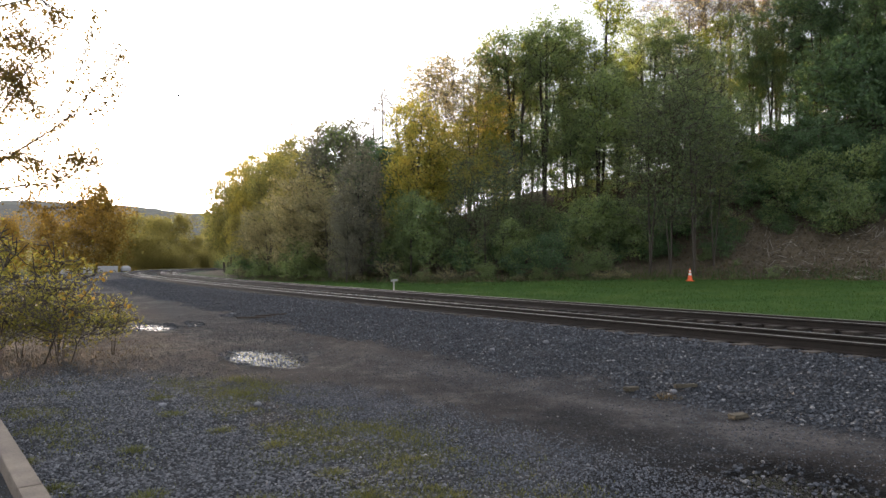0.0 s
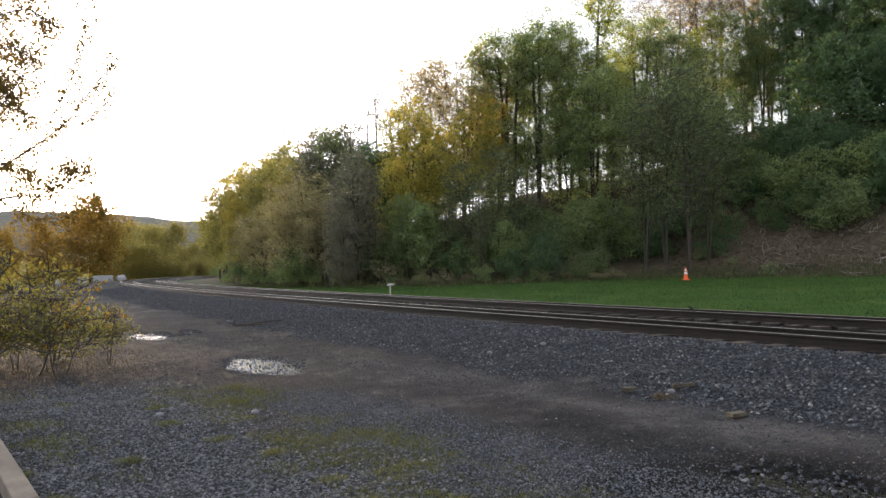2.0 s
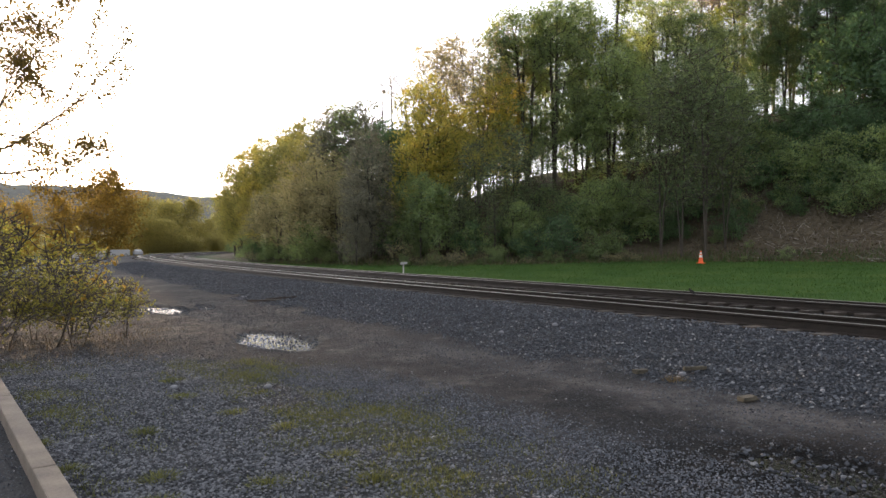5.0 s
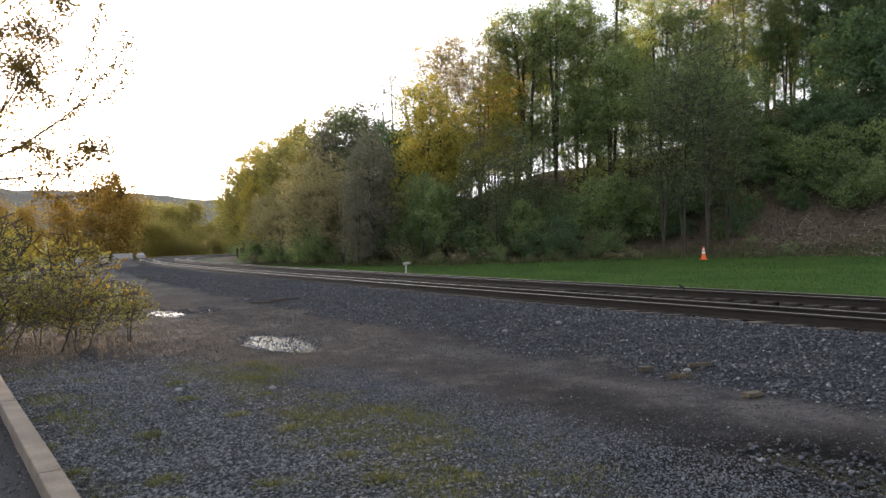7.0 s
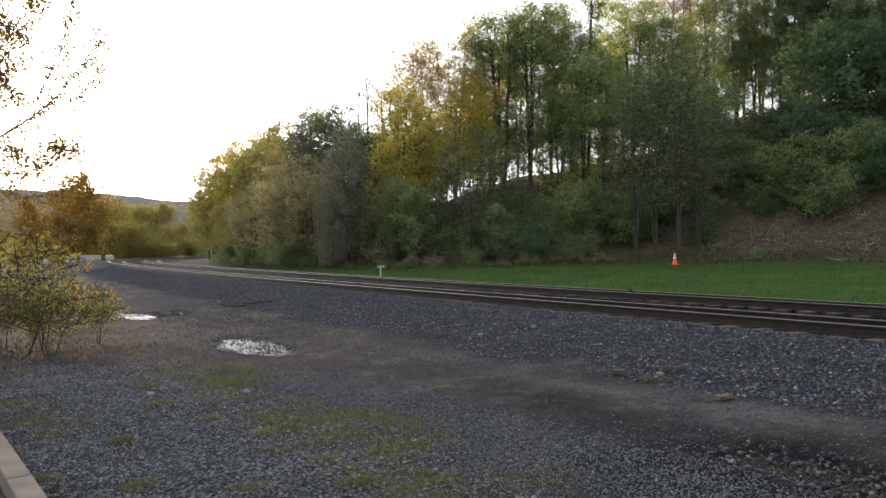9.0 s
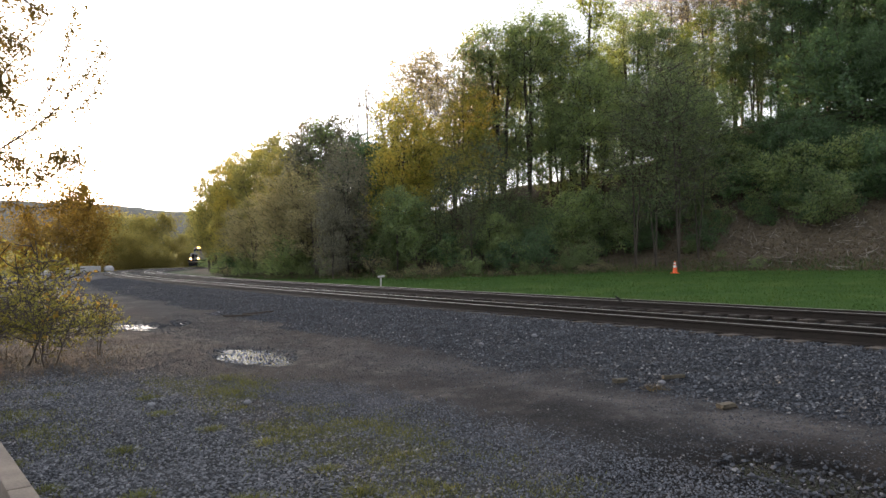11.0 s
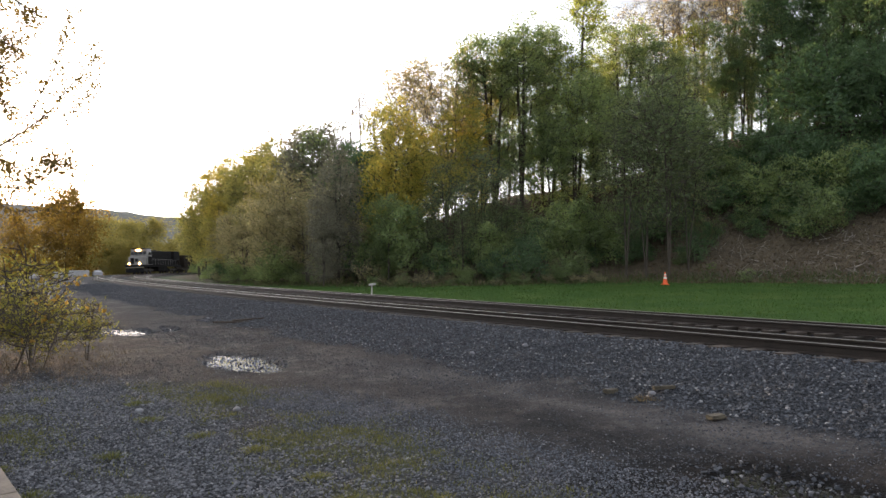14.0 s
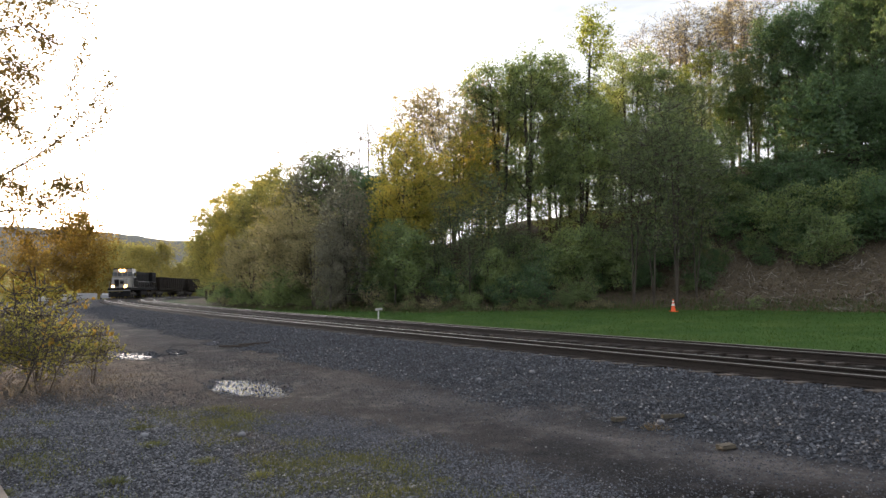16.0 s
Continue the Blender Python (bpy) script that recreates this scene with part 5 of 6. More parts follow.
lot = (x - KERB_A.x) * kerb_side.x + (y - KERB_A.y) * kerb_side.y
tuft = wave(x, y, 0.4, 3.0) * 0.45 + wave(x, y, 1.5, 1.0) * 0.5
band = np.exp(-((lot - 2.45 - 0.1 * (y - 6) - 0.3 * wave(x, y, 1.5, 7.0)) / 0.6) ** 2)
edge = band + 0.8 * np.exp(-((lot - 0.35) / 0.4) ** 2) + 0.6 * step01(y, 8.2, 9.6) * step01(lot, 4.0, 3.0)
keep = (lot > 0.03) & (lot < 4.6) & (RNG.random(k) < 0.8 * step01(y, 10.6, 8.6) * edge * step01(tuft, -0.3, 0.5))
x, y = x[keep], y[keep]
blades("lot_weeds", x, y, RNG.uniform(0.012, 0.036, len(x)) * (1 + 0.7 * step01(wave(x, y, 0.4, 3.0), 0.3, 0.8)), np.full(len(x), 0.0065), WEED, "low yellow-green weeds and moss in the gravel", "weeds")
# litter-brown dry grass before the bushes
k = 4000
x, y = RNG.uniform(-10, -4.2, k), RNG.uniform(9.6, 15, k)
keep = (x < -4.7 - 0.35 * (y - 9.6) + 0.7 * wave(x, y, 0.9, 2.0)) & (RNG.random(k) < 0.8)
x, y = x[keep], y[keep]
blades("dry_grass", x, y, RNG.uniform(0.02, 0.06, len(x)), np.full(len(x), 0.006), STRAW, "dry brown grass under the roadside bushes", "grass")


def build_tuft(name, x, y, material, label, n=220, reach=0.16, tall=0.13):
    rng = np.random.default_rng(abs(int(x * 1000)) + 1)
    a, r = rng.uniform(0, 2 * np.pi, n), reach * rng.random(n) ** 0.7
    bx, by = r * np.cos(a), r * np.sin(a)
    t = tall * rng.uniform(0.4, 1.1, n) * (1 - 0.5 * r / reach)
    g, w = rng.uniform(0, 2 * np.pi, n), 0.006
    v = np.stack([np.c_[bx - w * np.cos(g), by - w * np.sin(g), np.full(n, -0.02)], np.c_[bx + w * np.cos(g), by + w * np.sin(g), np.full(n, -0.02)], np.c_[bx * 1.7, by * 1.7, t]], 1)
    ob = part(name, mesh_of(name, v.reshape(-1, 3), np.arange(3 * n).reshape(-1, 3)), material)
    ob.location = (x, y, float(ground_height(np.array([x]), np.array([y]))[0]))
    return tagged(ob, label, "weed", "tufts on the lot")


for x, y in ((-0.91, 5.56), (-1.6, 6.45), (-1.35, 4.95), (-2.9, 6.3), (-3.1, 7.7), (-3.7, 5.9), (-2.2, 5.05), (-0.55, 5.0), (-2.3, 7.0), (-3.6, 8.6), (-2.0, 4.55), (-3.0, 5.2)):
    build_tuft("weed_tuft", x, y, WEED, "bright yellow-green weed tuft in the gravel", 260, 0.12, 0.06)
build_tuft("dry_tuft", 2.77, 8.31, STRAW, "tuft of dry straw at the ballast's foot", 160, 0.13, 0.09)

# ------------------------------------------------------------ cleared slope: felled sticks
PALE_WOOD = island_surface("bleached_cut_wood", [(0.0, (0.054, 0.0432, 0.0346)), (0.7, (0.151, 0.125, 0.0972)), (1.0, (0.454, 0.41, 0.367))], 0.85, 20)


def build_slash():
    k = 7000
    x = RNG.uniform(18.5, 40, k)
    y = bank_foot(x) + RNG.uniform(-1.2, 10, k)
    keep = RNG.random(k) < step01(x, 18, 22) * (0.5 + 0.5 * wave(x, y, 1.8, 2.0))
    x, y = x[keep], y[keep]
    z = ground_height(x, y)
    a, n = RNG.uniform(0, np.pi, len(x)), RNG.uniform(0.15, 0.9, len(x))
    r = RNG.uniform(0.005, 0.02, len(x))
    tip = RNG.normal(0.0, 0.14, len(x)) * n
    g = np.c_[x, y, z + 0.03, x + np.cos(a) * n, y + np.sin(a) * n, ground_height(x + np.cos(a) * n, y + np.sin(a) * n) + 0.05 + abs(tip), r, r * 0.6]
    v, f = tubes(g, 4)
    tagged(part("felled_sticks", mesh_of("felled_sticks", v, f), PALE_WOOD), "bleached sticks and brush strewn over the cleared slope", "brush", kind="stuff")
    for k in range(14):
        x, y = RNG.uniform(24, 37), 0.0
        y = float(bank_foot(x)) + RNG.uniform(-0.5, 4)
        seg = []
        limb(seg, [(0, 0, 0.05), (RNG.uniform(0.8, 1.6), RNG.uniform(-0.4, 0.4), 0.16), (RNG.uniform(2.0, 3.0), RNG.uniform(-0.7, 0.7), 0.12)], 0.05, 0.015)
        for _ in range(5):
            s = seg[RNG.integers(2, len(seg))]
            seg.append((*s[:3], s[0] + RNG.uniform(0.1, 0.6), s[1] + RNG.uniform(-0.4, 0.4), s[2] + RNG.uniform(0.05, 0.35), 0.015, 0.005))
        v, f = tubes(np.array(seg), 5)
        o = part("fallen_branch", mesh_of("fallen_branch", v, f), PALE_WOOD)
        g = ground_height(np.array([x, x + 1]), np.array([y, y]))
        o.matrix_basis = pose(x, y, float(g[0]) + 0.02, 0, -math.degrees(math.atan(g[1] - g[0])), RNG.uniform(-25, 25))
        tagged(o, "bleached fallen branch on the cleared slope", "branch", "branches on the slope")
    # leaf litter flakes
    k = 14000
    x = RNG.uniform(16, 44, k)
    y = bank_foot(x) + RNG.uniform(-1.5, 12, k)
    c = np.c_[x, y, ground_height(x, y) + RNG.uniform(0, 0.08, k)]
    tagged(part("leaf_litter", leaves_mesh("leaf_litter", c, 0.16, np.random.default_rng(4)), STRAW), "brown leaf litter over the cleared slope", "litter", kind="stuff")


build_slash()

# ------------------------------------------------------------ cone, marker post, planks
ORANGE = rough_surface("orange_cone_rubber", (0.75, 0.09, 0.02), (0.95, 0.16, 0.04), 4.0, 0.55, relief=0.1)
WHITE = rough_surface("white_paint_weathered", (0.62, 0.6, 0.57), (0.82, 0.81, 0.78), 3.0, 0.6, relief=0.15)
BLACK = rough_surface("black_rubber", (0.012, 0.012, 0.012), (0.03, 0.03, 0.03), 5.0, 0.8)


MARK = rough_surface("greyed_white_marker_paint", (0.3, 0.295, 0.28), (0.5, 0.49, 0.47), 4.0, 0.7, relief=0.2)


def build_cone(x, y):
    thing = empty("traffic_cone", x, y, float(ground_height(np.array([x]), np.array([y]))[0]))
    part("base", box(bmesh.new(), 0, 0, 0.03, 0.4, 0.4, 0.05, 0.015), ORANGE, thing)
    bm = bmesh.new()
    rod(bm, (0, 0, 0.05), (0, 0, 0.76), 0.15, 0.03, 20)
    part("shell", bm, ORANGE, thing)
    for z0, z1 in ((0.36, 0.5), (0.57, 0.66)):
        ra, rb = 0.15 - 0.12 * (z0 - 0.05) / 0.71 + 0.004, 0.15 - 0.12 * (z1 - 0.05) / 0.71 + 0.004
        part("reflective_collar", rod(bmesh.new(), (0, 0, z0), (0, 0, z1), ra, rb, 20), WHITE, thing, "white reflective collar")
    tagged(thing, "orange traffic cone with white collars on the lawn", "cone")


def build_marker(x, y):
    thing = empty("marker_post", x, y, float(ground_height(np.array([x]), np.array([y]))[0]))
    bm = box(bmesh.new(), 0, 0, 0.27, 0.07, 0.07, 0.74, 0.01)
    part("post", bm, MARK, thing)
    part("cap", box(bmesh.new(), 0.02, 0, 0.69, 0.33, 0.18, 0.1, 0.02, pose(0, 0, 0, 0, -7, 0)), MARK, thing, "white slanting cap box")
    tagged(thing, "low white marker post with a box cap on the lawn", "post")


build_cone(14.75, 40.0)
build_marker(-2.35, 32.0)
BOARD = rough_surface("weathered_plank", (0.035, 0.03, 0.022), (0.1, 0.085, 0.06), 5.0, 0.9, relief=0.5)
for x, y, turn, length, wide in ((3.2, 7.3, 20, 0.18, 0.1), (2.45, 8.75, 38, 0.22, 0.08), (3.1, 8.6, 15, 0.3, 0.06), (-5.5, 19.9, 30, 1.2, 0.12), (-5.2, 20.3, 12, 0.9, 0.1)):
    bm = box(bmesh.new(), 0, 0, 0, length, wide, 0.045, 0.006)
    bmesh.ops.subdivide_edges(bm, edges=bm.edges[:], cuts=1)
    for v in bm.verts:
        v.co += Vector((RNG.normal(0, 0.006), RNG.normal(0, 0.006), RNG.normal(0, 0.003)))
    o = part("plank_scrap", bm, PALE_WOOD if y > 15 else BOARD)
    o.matrix_basis = pose(x, y, float(ground_height(np.array([x]), np.array([y]))[0]) + 0.035, RNG.uniform(-4, 4), RNG.uniform(-4, 4), turn)
    tagged(o, "weathered scrap of plank lying by the ballast", "plank", "plank scraps")
for x, y, size in ((2.92, 8.5, 0.05), (-6.8, 21.6, 0.06), (1.9, 12.4, 0.06), (-3.4, 8.15, 0.05), (-2.27, 8.23, 0.05), (0.9, 12.2, 0.05)):
    bm = bmesh.new()
    bmesh.ops.create_icosphere(bm, subdivisions=2, radius=size)
    for v in bm.verts:
        v.co *= 1 + 0.3 * noise.noise(v.co * 14 + Vector((x, y, 0)))
        v.co.z *= 0.65
    o = part("pale_rock", bm, PALE_STONE)
    o.location = (x, y, float(ground_height(np.array([x]), np.array([y]))[0]) + size * 0.4)
    tagged(o, "pale fist-sized rock lying on the gravel", "rock", "pale rocks")


# ------------------------------------------------------------ parked vehicles far off
GLASS = mat("dark_tinted_glass")[0]
gb = GLASS.node_tree.nodes["Principled BSDF"]
gb.inputs["Base Color"].default_value, gb.inputs["Roughness"].default_value = (0.015, 0.017, 0.02, 1), 0.06


VAN = rough_surface("dull_white_car_paint", (0.3, 0.3, 0.31), (0.42, 0.42, 0.43), 1.0, 0.5, relief=0.05)


def build_car(x, y, turn, length, wide, tall, label, van=False):
    thing = empty("parked_van" if van else "parked_car", x, y, float(ground_height(np.array([x]), np.array([y]))[0]), turn)
    bm = box(bmesh.new(), 0, 0, 0.62 if not van else tall * 0.5 + 0.12, length, wide, 0.75 if not van else tall - 0.25, 0.1)
    part("body", bm, VAN, thing)
    if not van:
        bm = box(bmesh.new(), -0.15, 0, tall - 0.3, length * 0.55, wide * 0.9, 0.55, 0.05)
        for v in bm.verts:
            if v.co.z > tall - 0.3:
                v.co.x = -0.15 + (v.co.x + 0.15) * 0.72
                v.co.y *= 0.86
        part("cabin", bm, VAN, thing)
    zc = tall - 0.3 if not van else tall - 0.55
    for k in (-1, 1):
        part("side_window", box(bmesh.new(), -0.1, k * wide * 0.445, zc, length * 0.4, 0.06, 0.34, 0.02), GLASS, thing, "dark side window")
    part("windscreen", box(bmesh.new(), length * (0.2 if not van else 0.485), 0, zc, 0.1, wide * 0.72, 0.36, 0.02), GLASS, thing, "dark windscreen")
    for sx in (-1, 1):
        for sy in (-1, 1):
            w = part("wheel", rod(bmesh.new(), (sx * length * 0.31, sy * (wide / 2 - 0.12), 0.32), (sx * length * 0.31, sy * (wide / 2 + 0.02), 0.32), 0.32, 0.32, 14), BLACK, thing, "black tyre")
            part("rim", rod(bmesh.new(), (sx * length * 0.31, sy * (wide / 2 + 0.021), 0.32), (sx * length * 0.31, sy * (wide / 2 + 0.03), 0.32), 0.19, 0.19, 12), VAN, w)
    tagged(thing, label, "van" if van else "car", "parked vehicles")


build_car(-68.6, 137, 27, 3.7, 1.8, 1.45, "white van parked side-on at the end of the lot", True)
build_car(-72.6, 137, 117, 4.0, 1.7, 1.45, "white van parked end-on beside another vehicle", True)
build_car(-76.6, 136, 105, 3.6, 1.6, 1.35, "white car parked at the far end of the lot")
build_car(-65.4, 138, 120, 4.0, 1.6, 1.3, "silver-white car parked near the railway")


def build_wire():
    """One slack cable before the wood."""
    bm = bmesh.new()
    a, b = Vector((20.0, 47, 10.3)), Vector((70, 30, 17.5))
    pts = []
    for k in range(25):
        u = k / 24
        p = a.lerp(b, u)
        p.z -= 2.2 * u * (1 - u)
        pts.append(p)
    for p, q in zip(pts[:-1], pts[1:]):
        rod(bm, p, q, 0.012, sides=4)
    tagged(part("overhead_cable", bm, BLACK), "thin dark cable slung before the wood", "cable")


build_wire()

# ------------------------------------------------------------ the train
CHARCOAL = rough_surface("black_locomotive_paint", (0.01, 0.01, 0.011), (0.025, 0.024, 0.024), 1.2, 0.9, relief=0.1)
CHARCOAL.node_tree.nodes["Principled BSDF"].inputs["Specular IOR Level"].default_value = 0.03
CREAM = rough_surface("off_white_locomotive_paint", (0.13, 0.128, 0.126), (0.22, 0.215, 0.21), 1.5, 0.45, relief=0.1)
STEEL = rough_surface("grimy_running_gear", (0.02, 0.018, 0.016), (0.06, 0.05, 0.042), 3.0, 0.8, 0.3, 0.4)
WAGON = rough_surface("sooty_wagon_paint", (0.018, 0.016, 0.015), (0.05, 0.042, 0.036), 0.8, 0.75, relief=0.25)
WAGON.node_tree.nodes["Principled BSDF"].inputs["Specular IOR Level"].default_value = 0.05
COAL = rough_surface("coal_load", (0.008, 0.008, 0.009), (0.03, 0.03, 0.032), 3.0, 0.7, relief=0.9, distance=0.06)
LAMP = bpy.data.materials.new("burning_headlight")
LAMP.use_nodes = True
lb = LAMP.node_tree.nodes["Principled BSDF"]
lb.inputs["Emission Color"].default_value, lb.inputs["Emission Strength"].default_value = (1.0, 0.5, 0.14, 1), 7.0


def wheelset(parent, y):
    """An axle with two flanged wheels, under a bogie."""
    bm = bmesh.new()
    rod(bm, (-0.9, 0, 0), (0.9, 0, 0), 0.09, sides=10)
    for k in (-1, 1):
        rod(bm, (k * 0.68, 0, 0), (k * 0.82, 0, 0), 0.5, sides=24)
        rod(bm, (k * 0.66, 0, 0), (k * 0.685, 0, 0), 0.53, sides=24)
    o = part("wheelset", bm, STEEL, parent)
    o.location = (0, y, 0.5)
    return o


def bogie(parent, y, axles, gauge=1.75):
    b = new("bogie")
    b.parent = parent
    b.location = (0, y, 0)
    span = (axles - 1) * gauge
    bm = bmesh.new()
    for k in (-1, 1):
        box(bm, k * 1.02, 0, 0.68, 0.16, span + 1.1, 0.3, 0.03)
        for a in range(axles):
            box(bm, k * 1.04, -span / 2 + a * gauge, 0.52, 0.22, 0.36, 0.4, 0.03)
    box(bm, 0, 0, 0.75, 2.1, 0.5, 0.28, 0.03)
    part("side_frame", bm, STEEL, b)
    return [wheelset(b, -span / 2 + a * gauge) for a in range(axles)]


def build_locomotive():
    thing = empty("locomotive")
    front = 11.0                                             # coupler face lies at +11 m
    bm = box(bmesh.new(), 0, -0.2, 1.38, 3.05, 21.2, 0.34, 0.03)
    part("underframe", bm, CHARCOAL, thing)
    part("fuel_tank", box(bmesh.new(), 0, -0.4, 0.78, 2.7, 5.2, 0.82, 0.18), CHARCOAL, thing)
    # low nose and wide cab
    bm = box(bmesh.new(), 0, 9.35, 2.25, 2.7, 1.9, 1.4, 0.12)
    for v in bm.verts:
        if v.co.y > 9.6:
            v.co.x *= 0.82
            if v.co.z > 2.4:
                v.co.y -= 0.25
    nose = part("nose", bm, CREAM, thing, "off-white low nose")
    part("nose_door", box(bmesh.new(), 0.35, 10.26, 2.2, 0.6, 0.06, 1.1, 0.02), CHARCOAL, nose)
    part("nose_emblem", box(bmesh.new(), -0.35, 10.27, 2.35, 0.5, 0.05, 0.5, 0.02), CHARCOAL, nose, "plain dark emblem shape")
    bm = box(bmesh.new(), 0, 7.15, 2.95, 3.06, 2.6, 2.85, 0.1)
    for v in bm.verts:
        if v.co.z > 4.1:
            v.co.x *= 0.86
        if v.co.z > 3.2 and v.co.y > 8:
            v.co.y -= 0.28
    cab = part("cab", bm, CREAM, thing, "off-white cab front under a dark roof")
    part("cab_roof", box(bmesh.new(), 0, 7.0, 4.4, 2.55, 2.5, 0.12, 0.04), CHARCOAL, cab)
    for x in (-1.02, -0.36, 0.36, 1.02):
        part("windscreen_pane", box(bmesh.new(), x, 8.36, 3.62, 0.56 if abs(x) > 0.5 else 0.6, 0.08, 0.55, 0.03, pose(0, 0, 0, 8, 0, 0)), GLASS, cab, "dark windscreen pane")
    for k in (-1, 1):
        part("cab_window", box(bmesh.new(), k * 1.52, 7.0, 3.5, 0.05, 1.2, 0.55, 0.02), GLASS, cab, "dark side window")
        part("cab_side", box(bmesh.new(), k * 1.535, 7.0, 2.3, 0.03, 2.3, 1.4, 0.01), CHARCOAL, cab)
    # lights
    for x in (-0.21, 0.21):
        part("headlight", rod(bmesh.new(), (x, 8.3, 4.12), (x, 8.46, 4.12), 0.19, sides=16), LAMP, cab, "burning headlight over the windscreen")
    for x in (-0.85, 0.85):
        part("ditch_light", rod(bmesh.new(), (x, 10.2, 1.75), (x, 10.36, 1.75), 0.19, sides=16), LAMP, thing, "burning lower headlight")
    # engine hood, dynamic brake, radiators
    part("engine_hood", box(bmesh.new(), 0, -0.6, 2.8, 1.85, 13.0, 2.5, 0.08), CHARCOAL, thing)
    part("equipment_cabinet", box(bmesh.new(), 0, 4.7, 2.75, 2.6, 2.3, 2.4, 0.08), CHARCOAL, thing)
    part("radiator_housing", box(bmesh.new(), 0, -8.3, 3.35, 3.0, 3.4, 1.75, 0.15), CHARCOAL, thing, "flared radiator housing")
    part("rear_hood", box(bmesh.new(), 0, -8.3, 2.1, 1.9, 3.6, 1.3, 0.06), CHARCOAL, thing)
    for k in range(12):
        for sx in (-1, 1):
            part("hood_door", box(bmesh.new(), sx * 0.935, 5.2 - k * 0.98, 2.7, 0.03, 0.86, 1.9, 0.01), CHARCOAL, thing)
    for y in (2.2, -2.0, -4.6):
        part("roof_fan", rod(bmesh.new(), (0, y, 4.04), (0, y, 4.22), 0.55, 0.5, 16), STEEL, thing)
    part("exhaust_stack", box(bmesh.new(), 0, 0.2, 4.18, 0.5, 1.0, 0.3, 0.04), STEEL, thing)
    bm = bmesh.new()
    for x in (-0.14, 0, 0.14):
        rod(bm, (x, 5.6, 4.12), (x, 6.0, 4.16), 0.03, 0.08, 8)
    part("horn", bm, STEEL, thing)
    # plough, coupler, steps, handrails
    bm = box(bmesh.new(), 0, 10.35, 0.62, 2.9, 0.12, 0.8, 0.03)
    for v in bm.verts:
        v.co.y += 0.4 - 0.35 * abs(v.co.x)
    part("snow_plough", bm, CHARCOAL, thing)
    bm = box(bmesh.new(), 0, front - 0.35, 0.9, 0.3, 0.7, 0.3, 0.04)
    box(bm, 0, -front + 0.4, 0.9, 0.3, 0.7, 0.3, 0.04)
    part("coupler", bm, STEEL, thing)
    part("pilot_plate", box(bmesh.new(), 0, 10.3, 1.35, 3.0, 0.14, 0.5, 0.02), CREAM, thing)
    for sx in (-1, 1):
        bm = bmesh.new()
        for z in (0.55, 0.9, 1.25):
            box(bm, sx * 1.36, 9.85, z, 0.32, 0.7, 0.05, 0.01)
        part("step", bm, STEEL, thing)
        bm = bmesh.new()
        for k in range(12):
            y = 5.6 - k * 1.42
            rod(bm, (sx * 1.46, y, 1.5), (sx * 1.46, y, 2.55), 0.02, sides=5)
        rod(bm, (sx * 1.46, 5.6, 2.55), (sx * 1.46, -10.0, 2.55), 0.022, sides=5)
        rod(bm, (sx * 1.3, 10.4, 1.5), (sx * 1.3, 10.4, 2.5), 0.025, sides=6)
        part("handrail", bm, CREAM, thing)
    axles = bogie(thing, 6.6, 3) + bogie(thing, -6.8, 3)
    tagged(thing, "black diesel locomotive with off-white nose and burning headlights", "locomotive")
    return thing, axles


def build_wagon():
    thing = empty("coal_wagon")
    bm = box(bmesh.new(), 0, 0, 2.35, 3.05, 14.6, 2.35, 0.05)
    top = [f for f in bm.faces if f.normal.z > 0.9 and f.calc_area() > 10]
    inner = bmesh.ops.inset_region(bm, faces=top, thickness=0.08)
    for f in top:
        bmesh.ops.translate(bm, verts=f.verts[:], vec=(0, 0, -0.5))
    for v in bm.verts:
        if v.co.z < 1.4:
            v.co.x *= 0.8
            v.co.y *= 0.86
    body = part("body", bm, WAGON, thing)
    for k in range(13):
        for sx in (-1, 1):
            part("rib", box(bmesh.new(), sx * 1.555, -6.6 + k * 1.1, 2.5, 0.1, 0.12, 1.9, 0.01), WAGON, body)
    bm = box(bmesh.new(), 0, 0, 3.2, 2.85, 14.3, 0.3)
    bmesh.ops.subdivide_edges(bm, edges=bm.edges[:], cuts=9, use_grid_fill=True)
    for v in bm.verts:
        if v.co.z > 3.2:
            v.co.z += 0.25 * (noise.noise(v.co * 0.9) + 0.5)
    part("coal_load", bm, COAL, thing, "heaped black load")
    part("centre_sill", box(bmesh.new(), 0, 0, 1.0, 0.5, 15.6, 0.35, 0.02), STEEL, thing)
    bogie(thing, 5.7, 2)
    bogie(thing, -5.7, 2)
    tagged(thing, "dark loaded coal wagon behind the locomotive", "wagon", "wagons of the train")
    return thing


loco, loco_axles = build_locomotive()
wagons = [build_wagon()]
for k in range(4):
    wagons.append(copy_thing(wagons[0], Matrix()))

# ------------------------------------------------------------ the bird
FEATHER = rough_surface("dark_glossy_feathers", (0.012, 0.012, 0.014), (0.03, 0.028, 0.027), 30.0, 0.85, relief=0.2, grain=4)
FEATHER.node_tree.nodes["Principled BSDF"].inputs["Specular IOR Level"].default_value = 0.06


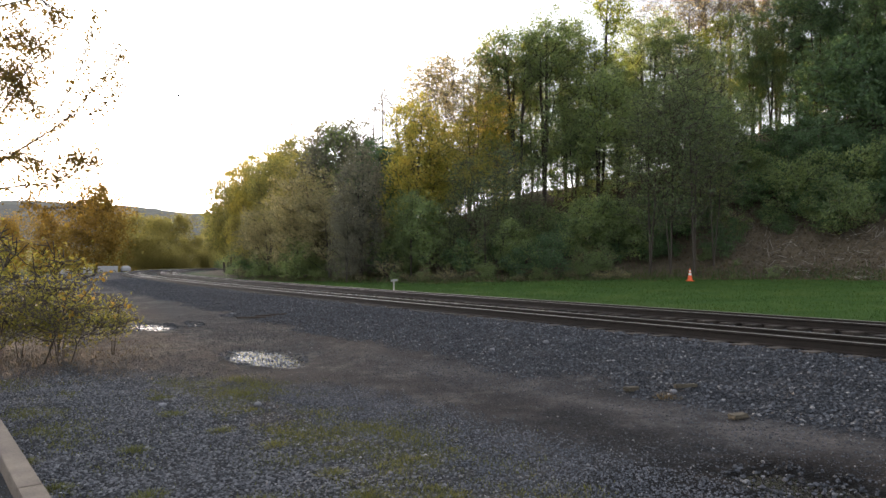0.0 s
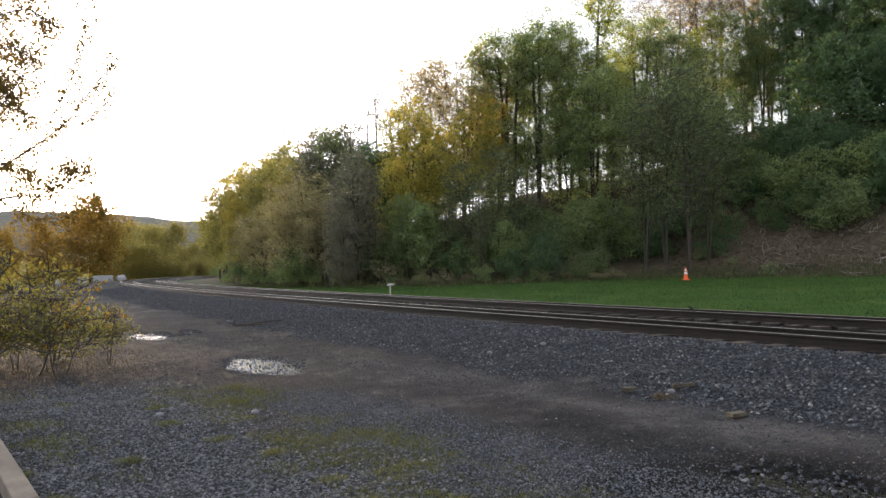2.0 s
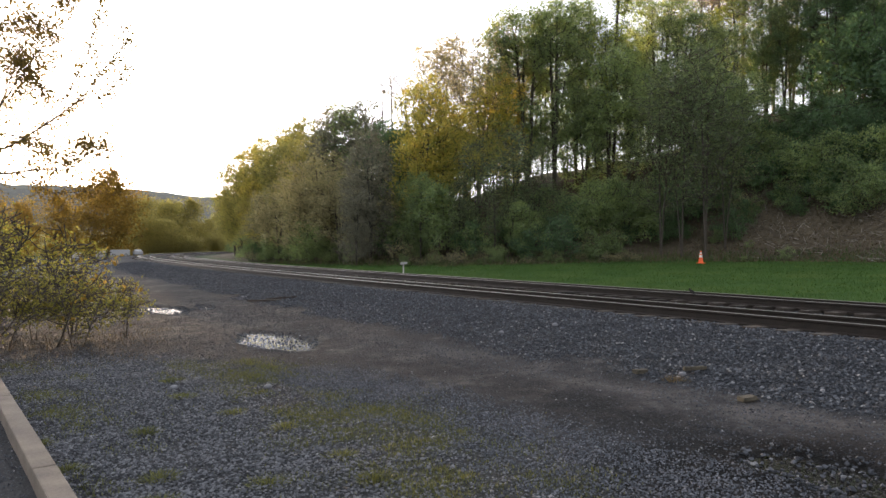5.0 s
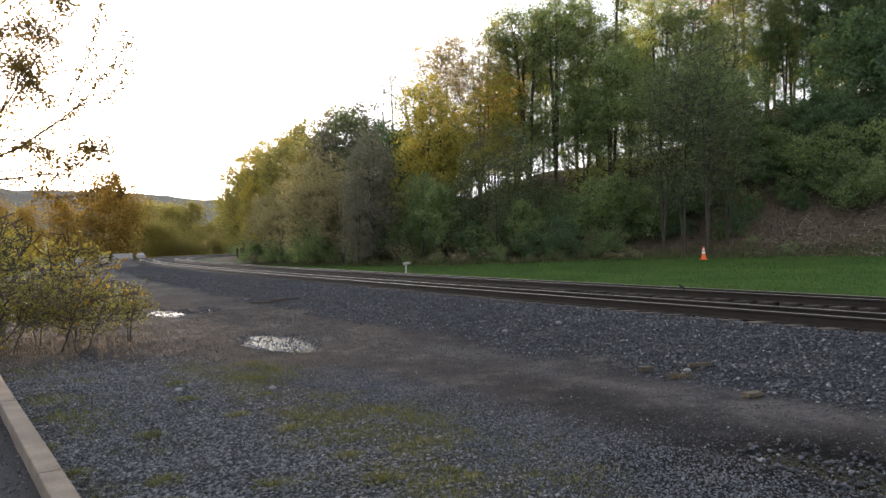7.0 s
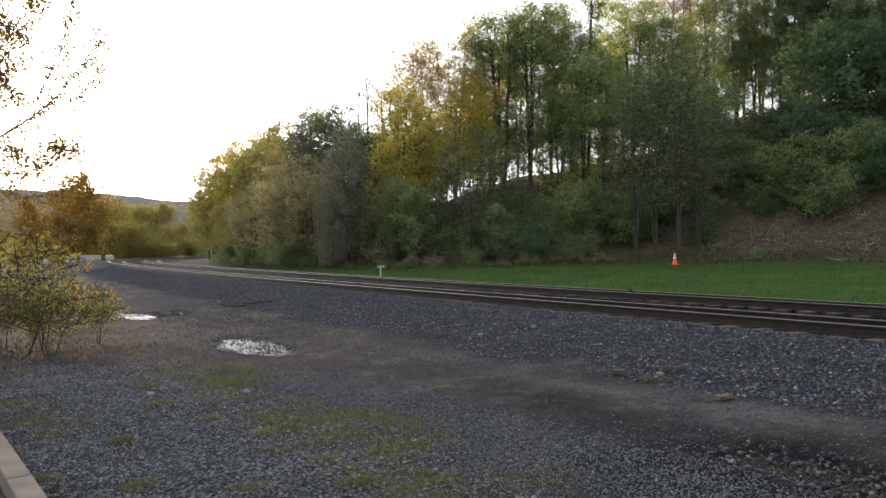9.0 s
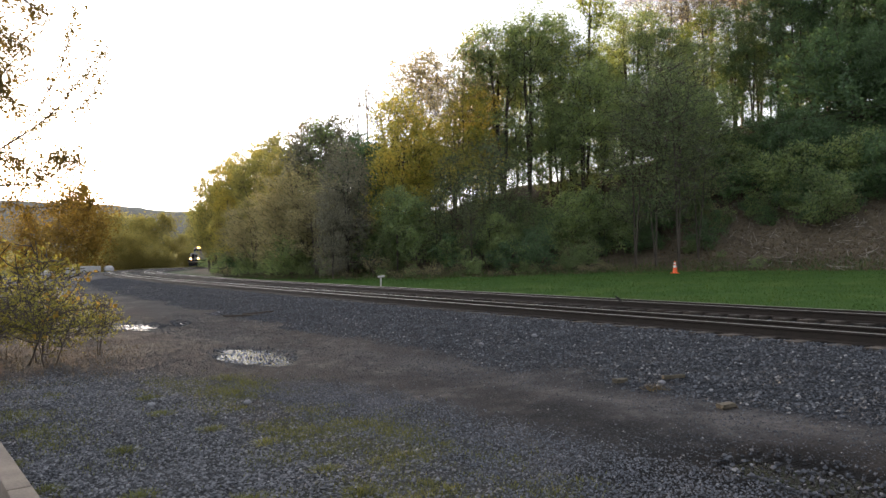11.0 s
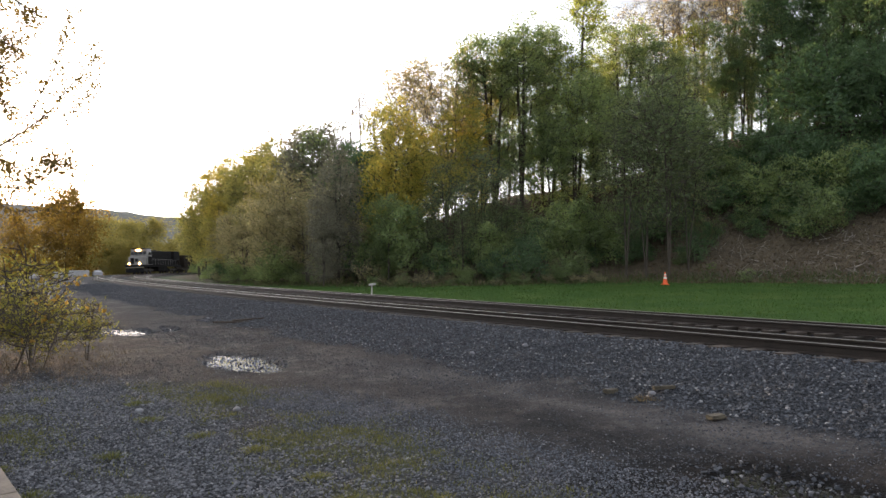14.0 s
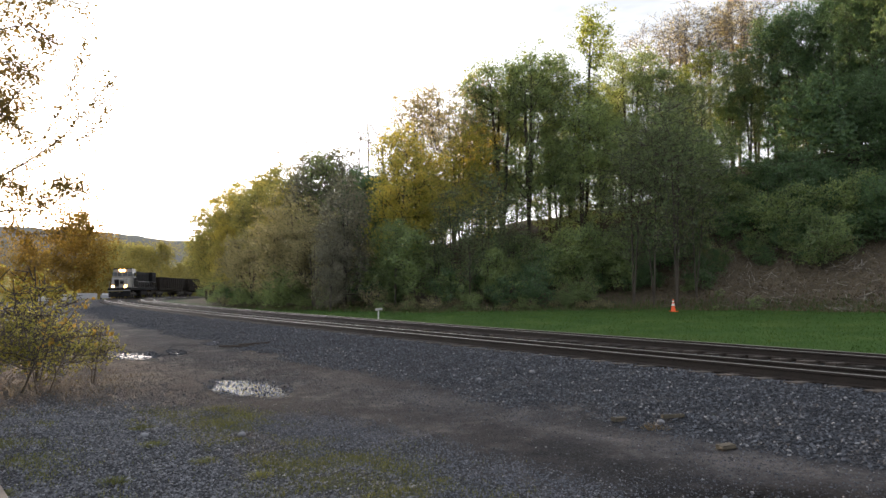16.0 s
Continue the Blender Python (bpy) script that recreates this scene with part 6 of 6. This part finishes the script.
def build_bird():
    thing = empty("bird")
    bm = bmesh.new()
    bmesh.ops.create_uvsphere(bm, u_segments=14, v_segments=10, radius=0.05)
    for v in bm.verts:
        u = v.co.y / 0.05
        v.co.y *= 2.0
        v.co.x *= 0.85 - 0.25 * u * u
        v.co.z *= 0.95 - 0.2 * u
        v.co.z += 0.012 * u
    part("body", bm, FEATHER, thing)
    bm = bmesh.new()
    bmesh.ops.create_uvsphere(bm, u_segments=12, v_segments=8, radius=0.032, matrix=Matrix.Translation((0, 0.1, 0.035)))
    rod(bm, (0, 0.122, 0.034), (0, 0.165, 0.028), 0.009, 0.001, 6)
    part("head", bm, FEATHER, thing)
    bm = box(bmesh.new(), 0, -0.135, -0.004, 0.045, 0.13, 0.012, 0.004)
    for v in bm.verts:
        if v.co.y < -0.15:
            v.co.x *= 1.5
    part("tail", bm, FEATHER, thing)
    wings = []
    for k in (-1, 1):
        bm = bmesh.new()
        outline = [(0, 0.05), (0.1, 0.065), (0.19, 0.03), (0.235, -0.03), (0.17, -0.055), (0.08, -0.065), (0, -0.06)]
        up = [bm.verts.new((k * a, b, 0.005 - 0.02 * a)) for a, b in outline]
        down = [bm.verts.new((k * a, b, -0.003 - 0.02 * a)) for a, b in outline]
        bm.faces.new(up if k < 0 else up[::-1])
        bm.faces.new(down[::-1] if k < 0 else down)
        for i in range(7):
            j = (i + 1) % 7
            bm.faces.new((up[i], up[j], down[j], down[i]))
        w = part("wing", bm, FEATHER, thing)
        w.location = (k * 0.03, 0.02, 0.025)
        wings.append(w)
    for k in (-1, 1):
        part("leg", rod(bmesh.new(), (k * 0.018, 0, -0.04), (k * 0.022, 0.01, -0.085), 0.004, 0.003, 5), STEEL, thing)
    for w in thing.children:
        w.data.transform(Matrix.Scale(0.72, 4))
        w.location = w.location * 0.72
    tagged(thing, "small dark bird that flies in and perches on the rail", "bird")
    return thing, wings


bird, bird_wings = build_bird()


# ------------------------------------------------------------ what moves
def vehicle_pose(s_mid, half):
    """On the near track, s_mid metres along, its bogies half metres before and behind the middle."""
    ax, ay, _ = on_line(s_mid - half, 0.75)
    bx, by, _ = on_line(s_mid + half, 0.75)
    turn = math.degrees(math.atan2(-(ax - bx), ay - by))
    return pose((ax + bx) / 2, (ay + by) / 2, RAIL_Z - 0.03, 0, 2.0, turn)


def train_front(t):
    return 147.0 - 8.8 * (t - 11.0)


def motions():
    times = [0.5 * k for k in range(33)]
    walk(loco, [(t, vehicle_pose(train_front(t) + 11.0, 6.7)) for t in times])
    for k, w in enumerate(wagons):
        walk(w, [(t, vehicle_pose(train_front(t) + 22.2 + 8.0 + 16.0 * k, 5.7)) for t in times])
    # wheels of the locomotive roll forwards
    fine = [i / 15 for i in range(241)]
    for axle in loco_axles:
        y = axle.location.y
        walk(axle, [(t, pose(0, y, 0.5, -math.degrees(8.8 * t / 0.5) % 360 - 360, 0, 0)) for t in fine])
    # the bird glides in, lands on a rail, walks along it and leaves
    def rail(s):
        x, y, h = on_line(s - 0.28, 4.1)
        return float(x), float(y), RAIL_Z - 0.05 + 0.062
    spots = [(0.0, (-9.53, 24.0, 7.73)), (0.1, (-7.93, 23.0, 6.82)), (0.2, (-6.59, 22.4, 5.99)), (0.6, (-2.6, 19.6, 3.9)), (1.0, (0.9, 17.0, 2.15)),
             (1.4, (4.05, 15.6, 1.10)), (1.5, (4.46, 15.5, 0.92)), (1.6, (4.86, 15.6, 0.80)), (1.7, (5.2, 15.9, 0.72)), (1.8, (5.6, 16.3, 0.64)), (2.0, rail(6.4)),
             (2.5, rail(6.3)), (3.5, rail(6.4)), (5.0, rail(6.8)), (7.0, rail(7.2)), (8.0, rail(7.6)), (11.0, rail(8.4)), (11.5, rail(8.5)), (12.0, rail(8.8)),
             (12.1, (4.3, 16.6, 0.73)), (12.2, (4.05, 16.5, 0.90)), (12.3, (3.75, 16.7, 0.91)), (12.4, (3.52, 17.0, 0.93)), (12.5, (3.2, 17.3, 1.01)), (12.6, (2.88, 18.0, 1.11)),
             (12.7, (2.53, 19.0, 1.19)), (13.0, (1.2, 23.0, 1.45)), (13.5, (-2.0, 32.0, 2.2)), (14.5, (-16.0, 52.0, 3.6)), (15.2, (-27.0, 66.0, 4.2)), (16.0, (-33.0, 88.0, 5.0))]
    rows, turn = [], None
    for i, (t, p) in enumerate(spots):
        q = spots[min(i + 1, len(spots) - 1)][1]
        o = spots[max(i - 1, 0)][1]
        perched = 2.0 <= t <= 12.0
        turn = (50 if t < 4 else 40) if perched else math.degrees(math.atan2(-(q[0] - o[0]), q[1] - o[1]))
        rows.append((t, pose(*p, 25 if perched else 0, 0, turn)))
    walk(bird, rows)
    for k, wing in zip((-1, 1), bird_wings):
        at = (k * 0.0216, 0.0144, 0.018)
        beat = []
        for i in range(161):
            t = i / 10
            if t < 1.35:
                a = 8
            elif t < 1.95 or 12.05 <= t:
                a = 45 if i % 2 else -30
            else:
                a = None
            beat.append((t, pose(*at, 0, k * 14, -k * 76) if a is None else pose(*at, 0, -k * a, 0)))
        walk(wing, beat)


motions()
